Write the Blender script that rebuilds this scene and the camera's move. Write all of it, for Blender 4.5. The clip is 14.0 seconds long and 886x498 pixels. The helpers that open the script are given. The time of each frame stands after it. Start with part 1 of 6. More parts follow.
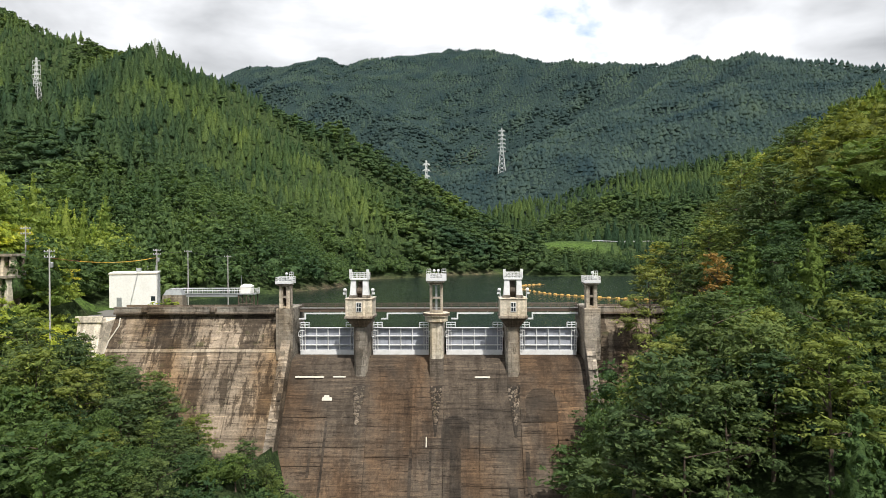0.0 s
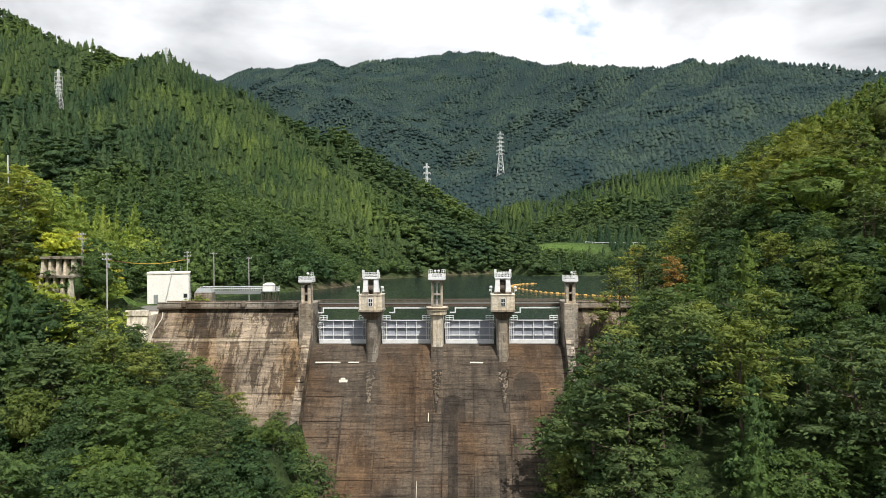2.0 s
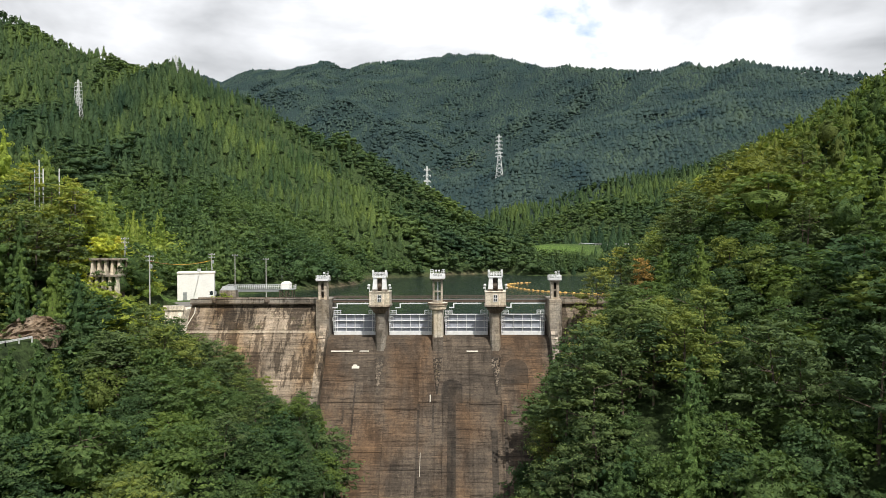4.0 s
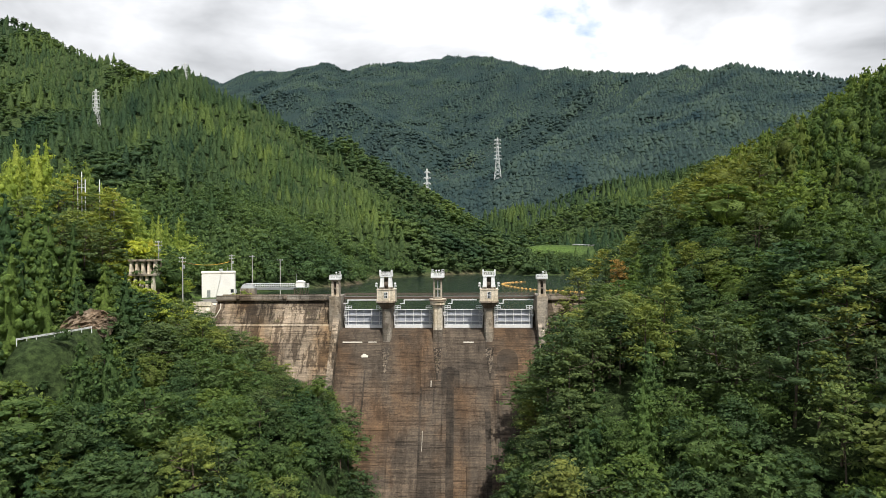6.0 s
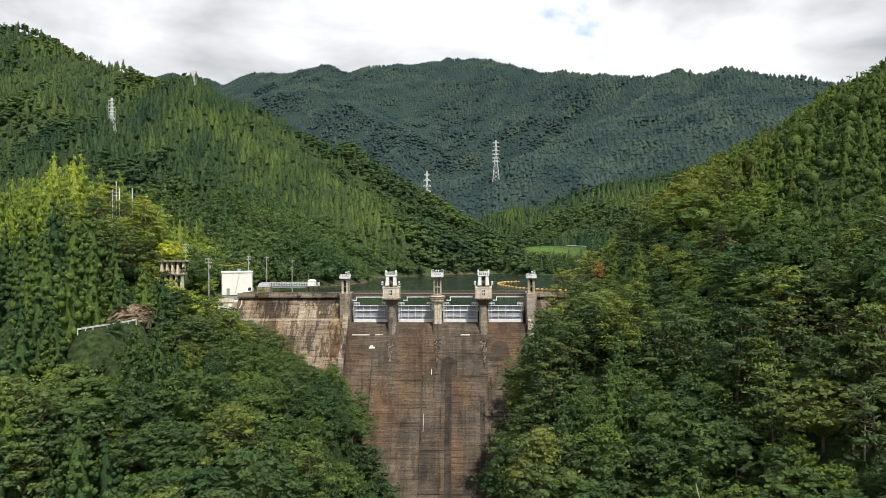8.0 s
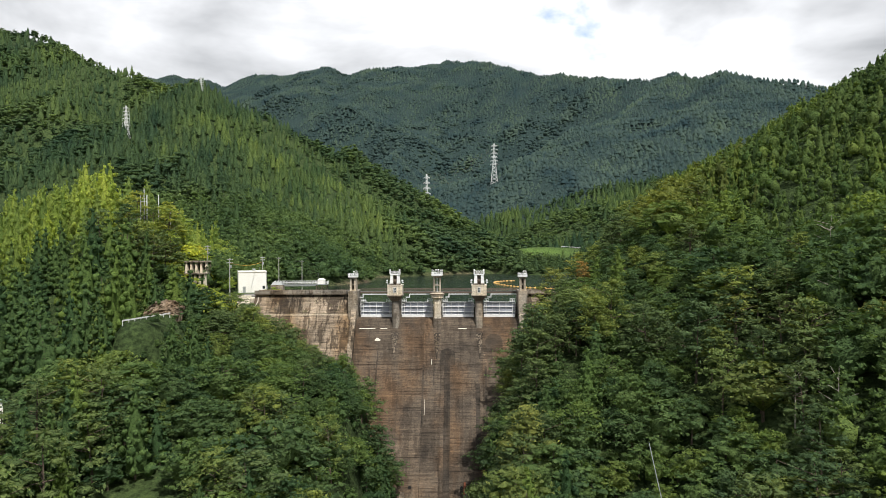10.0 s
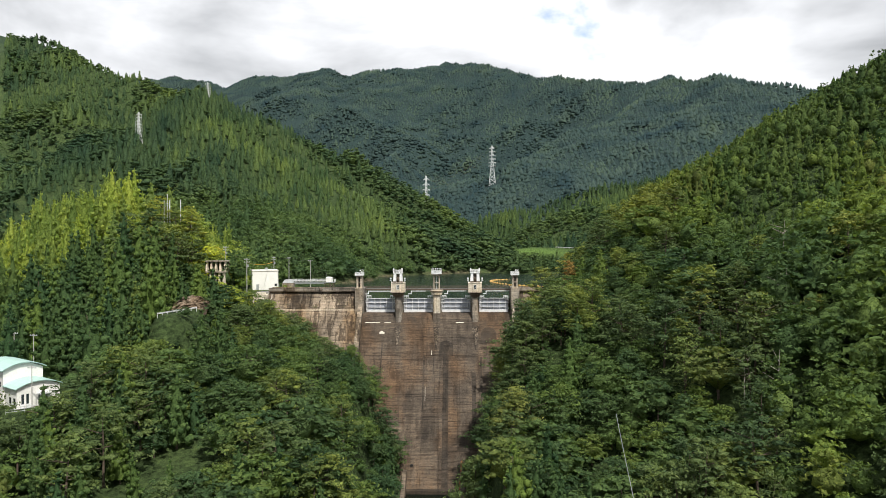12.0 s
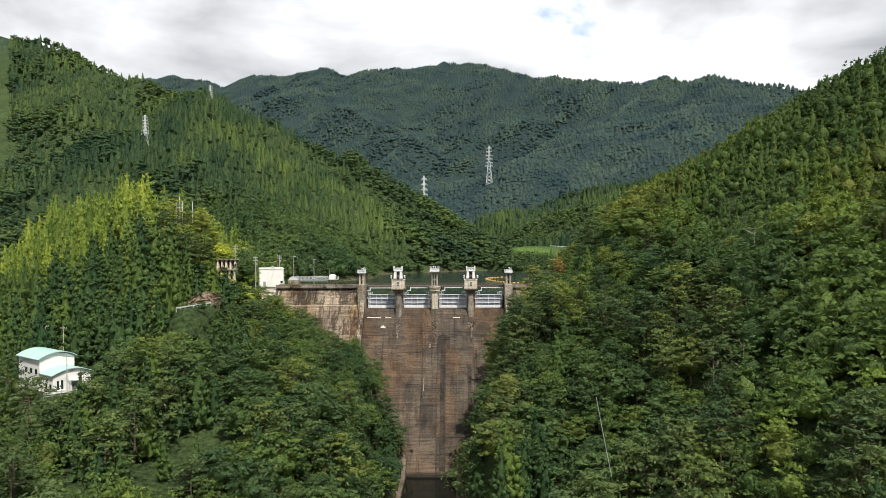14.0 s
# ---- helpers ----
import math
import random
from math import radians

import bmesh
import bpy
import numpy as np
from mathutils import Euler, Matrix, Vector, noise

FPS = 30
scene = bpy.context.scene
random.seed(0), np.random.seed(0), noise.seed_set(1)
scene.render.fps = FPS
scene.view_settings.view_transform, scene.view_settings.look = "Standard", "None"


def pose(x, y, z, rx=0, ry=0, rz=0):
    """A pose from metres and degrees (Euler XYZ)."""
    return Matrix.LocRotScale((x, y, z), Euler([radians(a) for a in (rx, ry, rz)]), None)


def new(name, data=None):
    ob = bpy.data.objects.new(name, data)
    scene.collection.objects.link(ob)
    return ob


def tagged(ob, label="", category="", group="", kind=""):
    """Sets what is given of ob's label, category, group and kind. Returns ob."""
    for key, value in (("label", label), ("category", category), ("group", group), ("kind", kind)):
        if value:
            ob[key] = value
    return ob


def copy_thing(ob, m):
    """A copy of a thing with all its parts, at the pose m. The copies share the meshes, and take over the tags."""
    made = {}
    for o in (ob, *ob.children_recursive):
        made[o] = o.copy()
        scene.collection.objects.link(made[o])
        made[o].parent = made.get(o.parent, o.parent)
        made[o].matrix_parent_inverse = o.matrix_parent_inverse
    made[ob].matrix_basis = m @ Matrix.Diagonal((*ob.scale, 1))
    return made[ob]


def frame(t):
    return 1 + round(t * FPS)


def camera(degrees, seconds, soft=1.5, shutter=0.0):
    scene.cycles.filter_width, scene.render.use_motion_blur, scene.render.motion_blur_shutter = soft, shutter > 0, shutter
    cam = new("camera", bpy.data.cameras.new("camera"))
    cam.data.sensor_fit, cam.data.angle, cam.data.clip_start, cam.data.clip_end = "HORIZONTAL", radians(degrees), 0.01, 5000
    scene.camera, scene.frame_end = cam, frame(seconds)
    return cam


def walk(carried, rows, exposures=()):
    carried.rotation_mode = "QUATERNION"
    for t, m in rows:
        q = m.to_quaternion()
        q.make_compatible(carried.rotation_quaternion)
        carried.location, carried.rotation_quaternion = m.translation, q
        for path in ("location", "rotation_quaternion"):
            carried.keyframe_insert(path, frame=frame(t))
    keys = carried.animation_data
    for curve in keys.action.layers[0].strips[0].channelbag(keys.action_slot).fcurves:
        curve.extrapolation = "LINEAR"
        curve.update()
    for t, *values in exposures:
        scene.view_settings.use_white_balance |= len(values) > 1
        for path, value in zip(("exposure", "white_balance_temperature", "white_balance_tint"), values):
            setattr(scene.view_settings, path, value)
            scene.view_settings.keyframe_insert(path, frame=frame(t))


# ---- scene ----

# ---- camera: a drone that backs away from the dam in one straight line ----
cam = camera(66.0, 14.0, soft=0.4)
ROWS = [  # seconds, right, ahead, up, yaw, pitch, lean
    (0.0, 0.00, 0.00, 0.00, 0.00, -0.37, 0.28),
    (0.5, 0.02, -4.73, 0.20, 0.00, -0.37, 0.28),
    (1.0, 0.03, -9.47, 0.39, 0.00, -0.37, 0.28),
    (1.5, 0.04, -14.20, 0.59, 0.00, -0.37, 0.28),
    (2.0, 0.06, -18.94, 0.78, 0.00, -0.37, 0.28),
    (2.5, 0.06, -23.68, 0.98, 0.00, -0.37, 0.28),
    (3.0, 0.06, -28.42, 1.17, 0.00, -0.37, 0.28),
    (5.5, 0.12, -52.00, 1.99, -0.02, -0.37, 0.28),
    (6.0, 0.14, -56.90, 2.19, -0.03, -0.37, 0.28),
    (6.5, 0.16, -61.75, 2.38, -0.04, -0.37, 0.27),
    (7.0, 0.18, -66.60, 2.57, -0.05, -0.37, 0.27),
    (7.5, 0.20, -71.45, 2.73, -0.06, -0.36, 0.26),
    (8.0, 0.22, -76.25, 2.88, -0.07, -0.36, 0.26),
    (10.5, 0.24, -100.0, 3.25, -0.14, -0.29, 0.25),
    (11.0, 0.24, -104.7, 3.32, -0.16, -0.29, 0.25),
    (11.5, 0.24, -109.6, 3.40, -0.18, -0.29, 0.25),
    (12.0, 0.24, -114.5, 3.50, -0.20, -0.30, 0.25),
    (12.5, 0.24, -119.2, 3.60, -0.23, -0.38, 0.25),
    (13.0, 0.24, -123.2, 3.68, -0.28, -0.39, 0.25),
    (13.5, 0.22, -126.3, 3.74, -0.34, -0.40, 0.25),
    (14.0, 0.20, -128.4, 3.76, -0.40, -0.42, 0.25),
]
START = pose(-2.20, 4.13, 10.40, 0, 0, 1.97)
walk(cam, [(t, START @ pose(x, y, z, 90 + pitch, lean, yaw)) for t, x, y, z, yaw, pitch, lean in ROWS], [(0.0, 0.4), (14.0, 0.4)])

# ---- sky and sun ----
SUN_TO = Vector((0.23, -0.52, 0.82)).normalized()
SUN_EL = math.asin(SUN_TO.z)
SUN_AZ = math.atan2(SUN_TO.x, SUN_TO.y)

world = bpy.data.worlds.new("sky")
scene.world = world
world.use_nodes = True
wn, wl = world.node_tree.nodes, world.node_tree.links
wn.clear()
w_out = wn.new("ShaderNodeOutputWorld")
w_bg = wn.new("ShaderNodeBackground")
w_bg.inputs["Strength"].default_value = 1.35
w_sky = wn.new("ShaderNodeTexSky")
w_sky.sky_type = "NISHITA"
w_sky.sun_disc = False
w_sky.sun_elevation = SUN_EL
w_sky.sun_rotation = SUN_AZ
w_dim = wn.new("ShaderNodeVectorMath")
w_dim.operation = "SCALE"
w_dim.inputs["Scale"].default_value = 0.12
wl.new(w_sky.outputs[0], w_dim.inputs[0])
w_co = wn.new("ShaderNodeTexCoord")
w_map = wn.new("ShaderNodeMapping")
w_map.inputs["Scale"].default_value = (2.4, 2.4, 5.0)
w_map.inputs["Location"].default_value = (0.35, 0.2, 0.34)
w_map.inputs["Rotation"].default_value = (0, 0, radians(4.5))
wl.new(w_co.outputs["Generated"], w_map.inputs["Vector"])
w_no = wn.new("ShaderNodeTexNoise")
w_no.inputs["Scale"].default_value = 1.1
w_no.inputs["Detail"].default_value = 6
w_no.inputs["Roughness"].default_value = 0.5
w_no.inputs["Distortion"].default_value = 0.25
wl.new(w_map.outputs[0], w_no.inputs["Vector"])
w_cov = wn.new("ShaderNodeValToRGB")          # how much cloud covers the blue
w_cov.color_ramp.elements[0].position, w_cov.color_ramp.elements[0].color = 0.33, (0.25, 0.25, 0.25, 1)
w_cov.color_ramp.elements[1].position, w_cov.color_ramp.elements[1].color = 0.375, (1, 1, 1, 1)
wl.new(w_no.outputs["Fac"], w_cov.inputs[0])
w_col = wn.new("ShaderNodeValToRGB")          # bright rims, grey thick middles
cr = w_col.color_ramp
cr.elements[0].position, cr.elements[0].color = 0.42, (0.675, 0.68, 0.69, 1)
cr.elements[1].position, cr.elements[1].color = 0.61, (0.27, 0.28, 0.295, 1)
mid = cr.elements.new(0.47)
mid.color = (0.54, 0.55, 0.57, 1)
wl.new(w_no.outputs["Fac"], w_col.inputs[0])
w_mix = wn.new("ShaderNodeMixRGB")
wl.new(w_cov.outputs[0], w_mix.inputs[0])
wl.new(w_dim.outputs[0], w_mix.inputs[1])
wl.new(w_col.outputs[0], w_mix.inputs[2])
wl.new(w_mix.outputs[0], w_bg.inputs["Color"])
wl.new(w_bg.outputs[0], w_out.inputs["Surface"])

sun_data = bpy.data.lights.new("sun", "SUN")
sun_data.energy = 4.2
sun_data.angle = radians(0.6)
sun_data.color = (1.0, 0.95, 0.86)
sun = new("sun", sun_data)
sun.rotation_mode = "QUATERNION"
sun.rotation_quaternion = SUN_TO.to_track_quat("Z", "Y")
sun.location = (200, -100, 300)

# ---- materials ----
def mat_base(name):
    m = bpy.data.materials.new(name)
    m.use_nodes = True
    n, l = m.node_tree.nodes, m.node_tree.links
    b = n["Principled BSDF"]
    return m, n, l, b


def ramp(n, stops):
    r = n.new("ShaderNodeValToRGB")
    while len(r.color_ramp.elements) < len(stops):
        r.color_ramp.elements.new(0.5)
    for e, (p, c) in zip(r.color_ramp.elements, stops):
        e.position, e.color = p, (*c, 1)
    return r


def noise_tex(n, l, scale, detail=4, stretch=(1, 1, 1), rough=0.55, coord="Object"):
    co = n.new("ShaderNodeTexCoord")
    mp = n.new("ShaderNodeMapping")
    mp.inputs["Scale"].default_value = stretch
    no = n.new("ShaderNodeTexNoise")
    no.inputs["Scale"].default_value = scale
    no.inputs["Detail"].default_value = detail
    no.inputs["Roughness"].default_value = rough
    l.new(co.outputs[coord], mp.inputs["Vector"])
    l.new(mp.outputs[0], no.inputs["Vector"])
    return no


def mixcol(n, l, kind, fac, a, b):
    x = n.new("ShaderNodeMixRGB")
    x.blend_type = kind
    for sock, v in zip(x.inputs, (fac, a, b)):
        if isinstance(v, (int, float)):
            sock.default_value = v
        elif isinstance(v, tuple):
            sock.default_value = (*v, 1)
        else:
            l.new(v, sock)
    return x.outputs[0]


def plain(name, col, rough=0.6, metal=0.0, var=0.25, scale=1.5, bump=0.0, stretch=(1, 1, 1)):
    """Paint, metal or plaster with two scales of mottling."""
    m, n, l, b = mat_base(name)
    a = noise_tex(n, l, scale, 5, stretch)
    c = noise_tex(n, l, scale * 9, 3, stretch)
    lo, hi = tuple(v * (1 - var) for v in col), tuple(min(v * (1 + var * 0.6), 1) for v in col)
    r = ramp(n, [(0.3, lo), (0.7, hi)])
    l.new(a.outputs["Fac"], r.inputs[0])
    r2 = ramp(n, [(0.3, (0.85, 0.85, 0.85)), (0.7, (1, 1, 1))])
    l.new(c.outputs["Fac"], r2.inputs[0])
    l.new(mixcol(n, l, "MULTIPLY", 1.0, r.outputs[0], r2.outputs[0]), b.inputs["Base Color"])
    b.inputs["Roughness"].default_value = rough
    b.inputs["Metallic"].default_value = metal
    if bump:
        bp = n.new("ShaderNodeBump")
        bp.inputs["Strength"].default_value = bump
        l.new(c.outputs["Fac"], bp.inputs["Height"])
        l.new(bp.outputs[0], b.inputs["Normal"])
    return m


def weathered(name, light, dark, rust, lift=0.8, streak=0.5, moss=0.0, stain=0.5, lines=0.85, varied=0.18, wetness=0.525):
    """Old concrete cast in lifts: level lines, pale flecks, runs of dirt down the face, brown, black and mossy stains."""
    m, n, l, b = mat_base(name)
    blot = noise_tex(n, l, 0.11, 9, (1, 1, 1.3), 0.7)
    r0 = ramp(n, [(0.36, dark), (0.60, light)])
    l.new(blot.outputs["Fac"], r0.inputs[0])
    col = r0.outputs[0]
    big = noise_tex(n, l, 0.09, 6, (1, 0.5, 0.5), 0.6)              # rusty tints
    r3 = ramp(n, [(0.44, (0, 0, 0)), (0.60, (1, 1, 1))])
    l.new(big.outputs["Fac"], r3.inputs[0])
    col = mixcol(n, l, "MIX", r3.outputs[0], col, mixcol(n, l, "MULTIPLY", 1.0, col, rust))
    band = noise_tex(n, l, lift, 9, (0.07, 0.9, 1.5), 0.8)          # level lines of the lifts
    r2 = ramp(n, [(0.39, (0.45, 0.42, 0.39)), (0.47, (0.92, 0.92, 0.91)), (0.55, (1.06, 1.05, 1.04)), (0.63, (1.5, 1.46, 1.38))])
    l.new(band.outputs["Fac"], r2.inputs[0])
    col = mixcol(n, l, "MULTIPLY", lines, col, r2.outputs[0])
    seam = noise_tex(n, l, lift * 1.6, 6, (0.11, 1.0, 1.7), 0.7)     # dark seams and pale flecks along them
    r6 = ramp(n, [(0.375, (0.34, 0.32, 0.30)), (0.42, (1, 1, 1)), (0.60, (1, 1, 1)), (0.65, (1.75, 1.7, 1.6))])
    l.new(seam.outputs["Fac"], r6.inputs[0])
    col = mixcol(n, l, "MULTIPLY", lines, col, r6.outputs[0])
    runs = noise_tex(n, l, 0.95, 7, (1, 0.05, 0.05), 0.7)            # narrow runs of dirt
    r1 = ramp(n, [(0.40, (0.36, 0.34, 0.32)), (0.46, (0.85, 0.85, 0.85)), (0.56, (1, 1, 1)), (0.68, (1.22, 1.2, 1.15))])
    l.new(runs.outputs["Fac"], r1.inputs[0])
    where = noise_tex(n, l, 0.16, 5, (1, 0.5, 0.5), 0.6)
    rw = ramp(n, [(0.40, (0.12, 0.12, 0.12)), (0.60, (streak, streak, streak))])
    l.new(where.outputs["Fac"], rw.inputs[0])
    col = mixcol(n, l, "MULTIPLY", rw.outputs[0], col, r1.outputs[0])
    wet = noise_tex(n, l, 0.30, 9, (1, 0.22, 0.30), 0.72)            # black water stains with ragged rims
    r7 = ramp(n, [(wetness, (0, 0, 0)), (wetness + 0.04, (stain, stain, stain))])
    l.new(wet.outputs["Fac"], r7.inputs[0])
    col = mixcol(n, l, "MIX", r7.outputs[0], col, mixcol(n, l, "MULTIPLY", 1.0, col, (0.34, 0.32, 0.30)))
    if moss:
        ms = noise_tex(n, l, 0.5, 7)
        r4 = ramp(n, [(0.60, (0, 0, 0)), (0.68, (moss, moss, moss))])
        l.new(ms.outputs["Fac"], r4.inputs[0])
        col = mixcol(n, l, "MIX", r4.outputs[0], col, (0.06, 0.062, 0.024))
    grain = noise_tex(n, l, 2.2, 7, rough=0.75)
    r5 = ramp(n, [(0.34, (0.6, 0.6, 0.6)), (0.66, (1.3, 1.3, 1.3))])
    l.new(grain.outputs["Fac"], r5.inputs[0])
    col = mixcol(n, l, "MULTIPLY", 0.85, col, r5.outputs[0])
    oi = n.new("ShaderNodeObjectInfo")
    r8 = ramp(n, [(0.0, (1 - varied, 1 - varied, 1 - varied)), (1.0, (1 + varied, 1 + varied * 0.9, 1 + varied * 0.8))])
    l.new(oi.outputs["Random"], r8.inputs[0])
    col = mixcol(n, l, "MULTIPLY", 1.0, col, r8.outputs[0])
    l.new(col, b.inputs["Base Color"])
    b.inputs["Roughness"].default_value = 0.85
    b.inputs["Specular IOR Level"].default_value = 0.25
    bp = n.new("ShaderNodeBump")
    bp.inputs["Strength"].default_value = 0.7
    bp.inputs["Distance"].default_value = 0.2
    l.new(band.outputs["Fac"], bp.inputs["Height"])
    l.new(bp.outputs[0], b.inputs["Normal"])
    return m


def foliage(name, dark, light, attr=None, clear=0.42, fine=1.6, rough=1.0, gaps=0.0, grain=0.9, spread=1.0):
    """Leaves: each spray its own green, each tree its own tone, light shining through."""
    m, n, l, b = mat_base(name)
    geo = n.new("ShaderNodeNewGeometry")
    r = ramp(n, [(0.0, dark), (1.0, light)])
    l.new(geo.outputs["Random Per Island"], r.inputs[0])
    if attr:
        at = n.new("ShaderNodeAttribute")
        at.attribute_name = attr
        tone = at.outputs["Fac"]
    else:
        oi = n.new("ShaderNodeObjectInfo")
        tone = oi.outputs["Random"]
    t1 = ramp(n, [(0.0, (0.58, 0.70, 0.78)), (0.25, (0.86, 0.90, 0.92)), (0.5, (1.0, 1.0, 0.94)), (0.75, (1.28, 1.24, 0.98)), (0.92, (1.66, 1.46, 0.90)), (1.0, (1.60, 1.24, 0.95))])
    l.new(tone, t1.inputs[0])
    col = mixcol(n, l, "MULTIPLY", spread, r.outputs[0], t1.outputs[0])
    wide = noise_tex(n, l, 0.02, 3)
    t2 = ramp(n, [(0.34, (0.62, 0.72, 0.78)), (0.64, (1.3, 1.22, 1.0))])
    l.new(wide.outputs["Fac"], t2.inputs[0])
    if attr:
        col = mixcol(n, l, "MULTIPLY", 1.0, col, t2.outputs[0])
    tuft = noise_tex(n, l, fine, 6, rough=0.75)          # the leaves within a spray
    t3 = ramp(n, [(0.36, (0.50, 0.54, 0.54)), (0.52, (0.97, 0.98, 0.97)), (0.68, (1.45, 1.40, 1.25))])
    l.new(tuft.outputs["Fac"], t3.inputs[0])
    col = mixcol(n, l, "MULTIPLY", grain, col, t3.outputs[0])
    bp = n.new("ShaderNodeBump")
    bp.inputs["Strength"].default_value = 0.55
    bp.inputs["Distance"].default_value = 0.9 * rough / fine
    l.new(tuft.outputs["Fac"], bp.inputs["Height"])
    l.new(bp.outputs[0], b.inputs["Normal"])
    l.new(col, b.inputs["Base Color"])
    b.inputs["Roughness"].default_value = 0.7
    b.inputs["Specular IOR Level"].default_value = 0.12
    tr = n.new("ShaderNodeBsdfTranslucent")
    l.new(mixcol(n, l, "MULTIPLY", 1.0, col, (1.25, 1.2, 0.6)), tr.inputs["Color"])
    mx = n.new("ShaderNodeMixShader")
    mx.inputs[0].default_value = clear
    l.new(b.outputs[0], mx.inputs[1])
    l.new(tr.outputs[0], mx.inputs[2])
    out = mx.outputs[0]
    if gaps:                                             # light falls through between the leaves
        lace = noise_tex(n, l, fine * 1.7, 2, rough=0.6)
        cut = ramp(n, [(gaps, (1, 1, 1)), (gaps + 0.01, (0, 0, 0))])
        l.new(lace.outputs["Fac"], cut.inputs[0])
        hole = n.new("ShaderNodeBsdfTransparent")
        through_leaves = n.new("ShaderNodeMixShader")
        l.new(cut.outputs[0], through_leaves.inputs[0])
        l.new(out, through_leaves.inputs[1])
        l.new(hole.outputs[0], through_leaves.inputs[2])
        out = through_leaves.outputs[0]
    l.new(out, n["Material Output"].inputs["Surface"])
    return m


M_LEAF = foliage("broad_leaves", (0.054, 0.098, 0.042), (0.106, 0.164, 0.066), gaps=0.44, fine=2.8)
M_CEDAR = foliage("cedar_needles", (0.046, 0.088, 0.036), (0.096, 0.156, 0.054), clear=0.30, gaps=0.40, fine=2.6)
M_PINE = foliage("pine_needles", (0.068, 0.108, 0.047), (0.134, 0.180, 0.069), clear=0.34, gaps=0.45, fine=2.8)
# Lighter, yellower copies of cedar and pine leaves: sunlight put into the colour.
M_CEDAR_LIT = foliage("sunlit_cedar_needles", (0.15, 0.225, 0.062), (0.28, 0.35, 0.10), gaps=0.42)
M_PINE_LIT = foliage("sunlit_pine_needles", (0.13, 0.18, 0.058), (0.23, 0.27, 0.092), clear=0.36, gaps=0.45, fine=2.8)
M_DRY = foliage("dying_leaves", (0.15, 0.105, 0.048), (0.30, 0.21, 0.095), gaps=0.45, fine=2.8)
M_WOODS = foliage("mid_woods", (0.056, 0.098, 0.052), (0.092, 0.142, 0.064), attr="tone", clear=0.30, fine=0.9, rough=0.6, gaps=0.41)
M_SLOPE = foliage("slope_leaves", (0.064, 0.112, 0.048), (0.120, 0.182, 0.071), attr="tone", clear=0.40, fine=2.2, gaps=0.43)
M_CYPRESS = foliage("plantation_needles", (0.054, 0.098, 0.036), (0.102, 0.150, 0.052), attr="tone", clear=0.36, fine=1.5, gaps=0.40)
# Spur leaves lightened so that the hill's sunny patch is painted on.
M_SPUR_LIT = foliage("sunlit_spur_leaves", (0.155, 0.23, 0.064), (0.28, 0.35, 0.10), attr="tone", clear=0.40, fine=1.3, gaps=0.45)
M_LAKESIDE = foliage("lakeside_leaves", (0.070, 0.120, 0.056), (0.122, 0.186, 0.076), attr="tone", clear=0.36, fine=1.1, rough=0.6, gaps=0.42)
# Haze of distance put into this bluish leaf green.
M_FAR_HAZE = foliage("hazy_far_woods", (0.055, 0.091, 0.098), (0.064, 0.103, 0.108), attr="tone", clear=0.42, fine=0.45, rough=0.4, grain=0.5, spread=0.6)
M_BARK = plain("bark", (0.10, 0.075, 0.055), 0.9, var=0.4, scale=2.0, bump=0.4)
M_DEAD = plain("bleached_wood", (0.34, 0.31, 0.27), 0.85, var=0.3)
M_FACE = weathered("spillway_concrete", (0.114, 0.091, 0.070), (0.057, 0.047, 0.038), (1.06, 0.85, 0.66), 1.3, 0.55, stain=0.45, lines=0.95)
M_WALL = weathered("dam_concrete", (0.275, 0.225, 0.172), (0.105, 0.086, 0.066), (0.95, 0.80, 0.62), 1.1, 0.7, moss=0.25, stain=0.95, lines=0.95, varied=0.16, wetness=0.495)
M_WALLUP = weathered("stained_wall_concrete", (0.30, 0.25, 0.195), (0.07, 0.058, 0.046), (0.9, 0.76, 0.58), 1.1, 1.0, moss=0.6, stain=1.0, lines=0.9, varied=0.3, wetness=0.47)
M_PIER = weathered("pier_concrete", (0.36, 0.33, 0.285), (0.17, 0.155, 0.135), (0.92, 0.82, 0.70), 1.1, 0.95, stain=0.75, lines=0.5)
M_TOWER = weathered("tower_concrete", (0.58, 0.53, 0.45), (0.22, 0.19, 0.155), (0.95, 0.84, 0.70), 1.0, 0.95, stain=0.9, lines=0.4)
M_STONE = weathered("side_wall_stone", (0.33, 0.30, 0.26), (0.105, 0.094, 0.08), (0.92, 0.82, 0.70), 1.4, 0.9, stain=0.95, lines=0.7, moss=0.2, varied=0.5)
M_CREAM = weathered("cream_concrete", (0.74, 0.69, 0.59), (0.50, 0.45, 0.37), (0.95, 0.86, 0.72), 0.8, 0.85, stain=0.45, lines=0.25)
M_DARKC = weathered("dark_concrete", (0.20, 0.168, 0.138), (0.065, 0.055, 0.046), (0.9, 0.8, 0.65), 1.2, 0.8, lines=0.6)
M_LEDGE = weathered("pale_ledge_concrete", (0.40, 0.345, 0.27), (0.22, 0.185, 0.145), (0.95, 0.85, 0.7), 1.1, 0.8, stain=0.6, lines=0.4)
M_DAMP = weathered("damp_concrete", (0.064, 0.053, 0.043), (0.034, 0.029, 0.024), (1.0, 0.85, 0.7), 1.2, 0.5, lines=0.8)
M_WHITE = plain("white_paint", (0.72, 0.73, 0.74), 0.45, var=0.12)
M_GATE = plain("grey_gate_steel", (0.30, 0.32, 0.37), 0.5, var=0.25, scale=0.8, stretch=(1, 1, 0.25))
M_HOUSE = plain("white_render", (0.80, 0.79, 0.76), 0.75, var=0.06, scale=0.4)
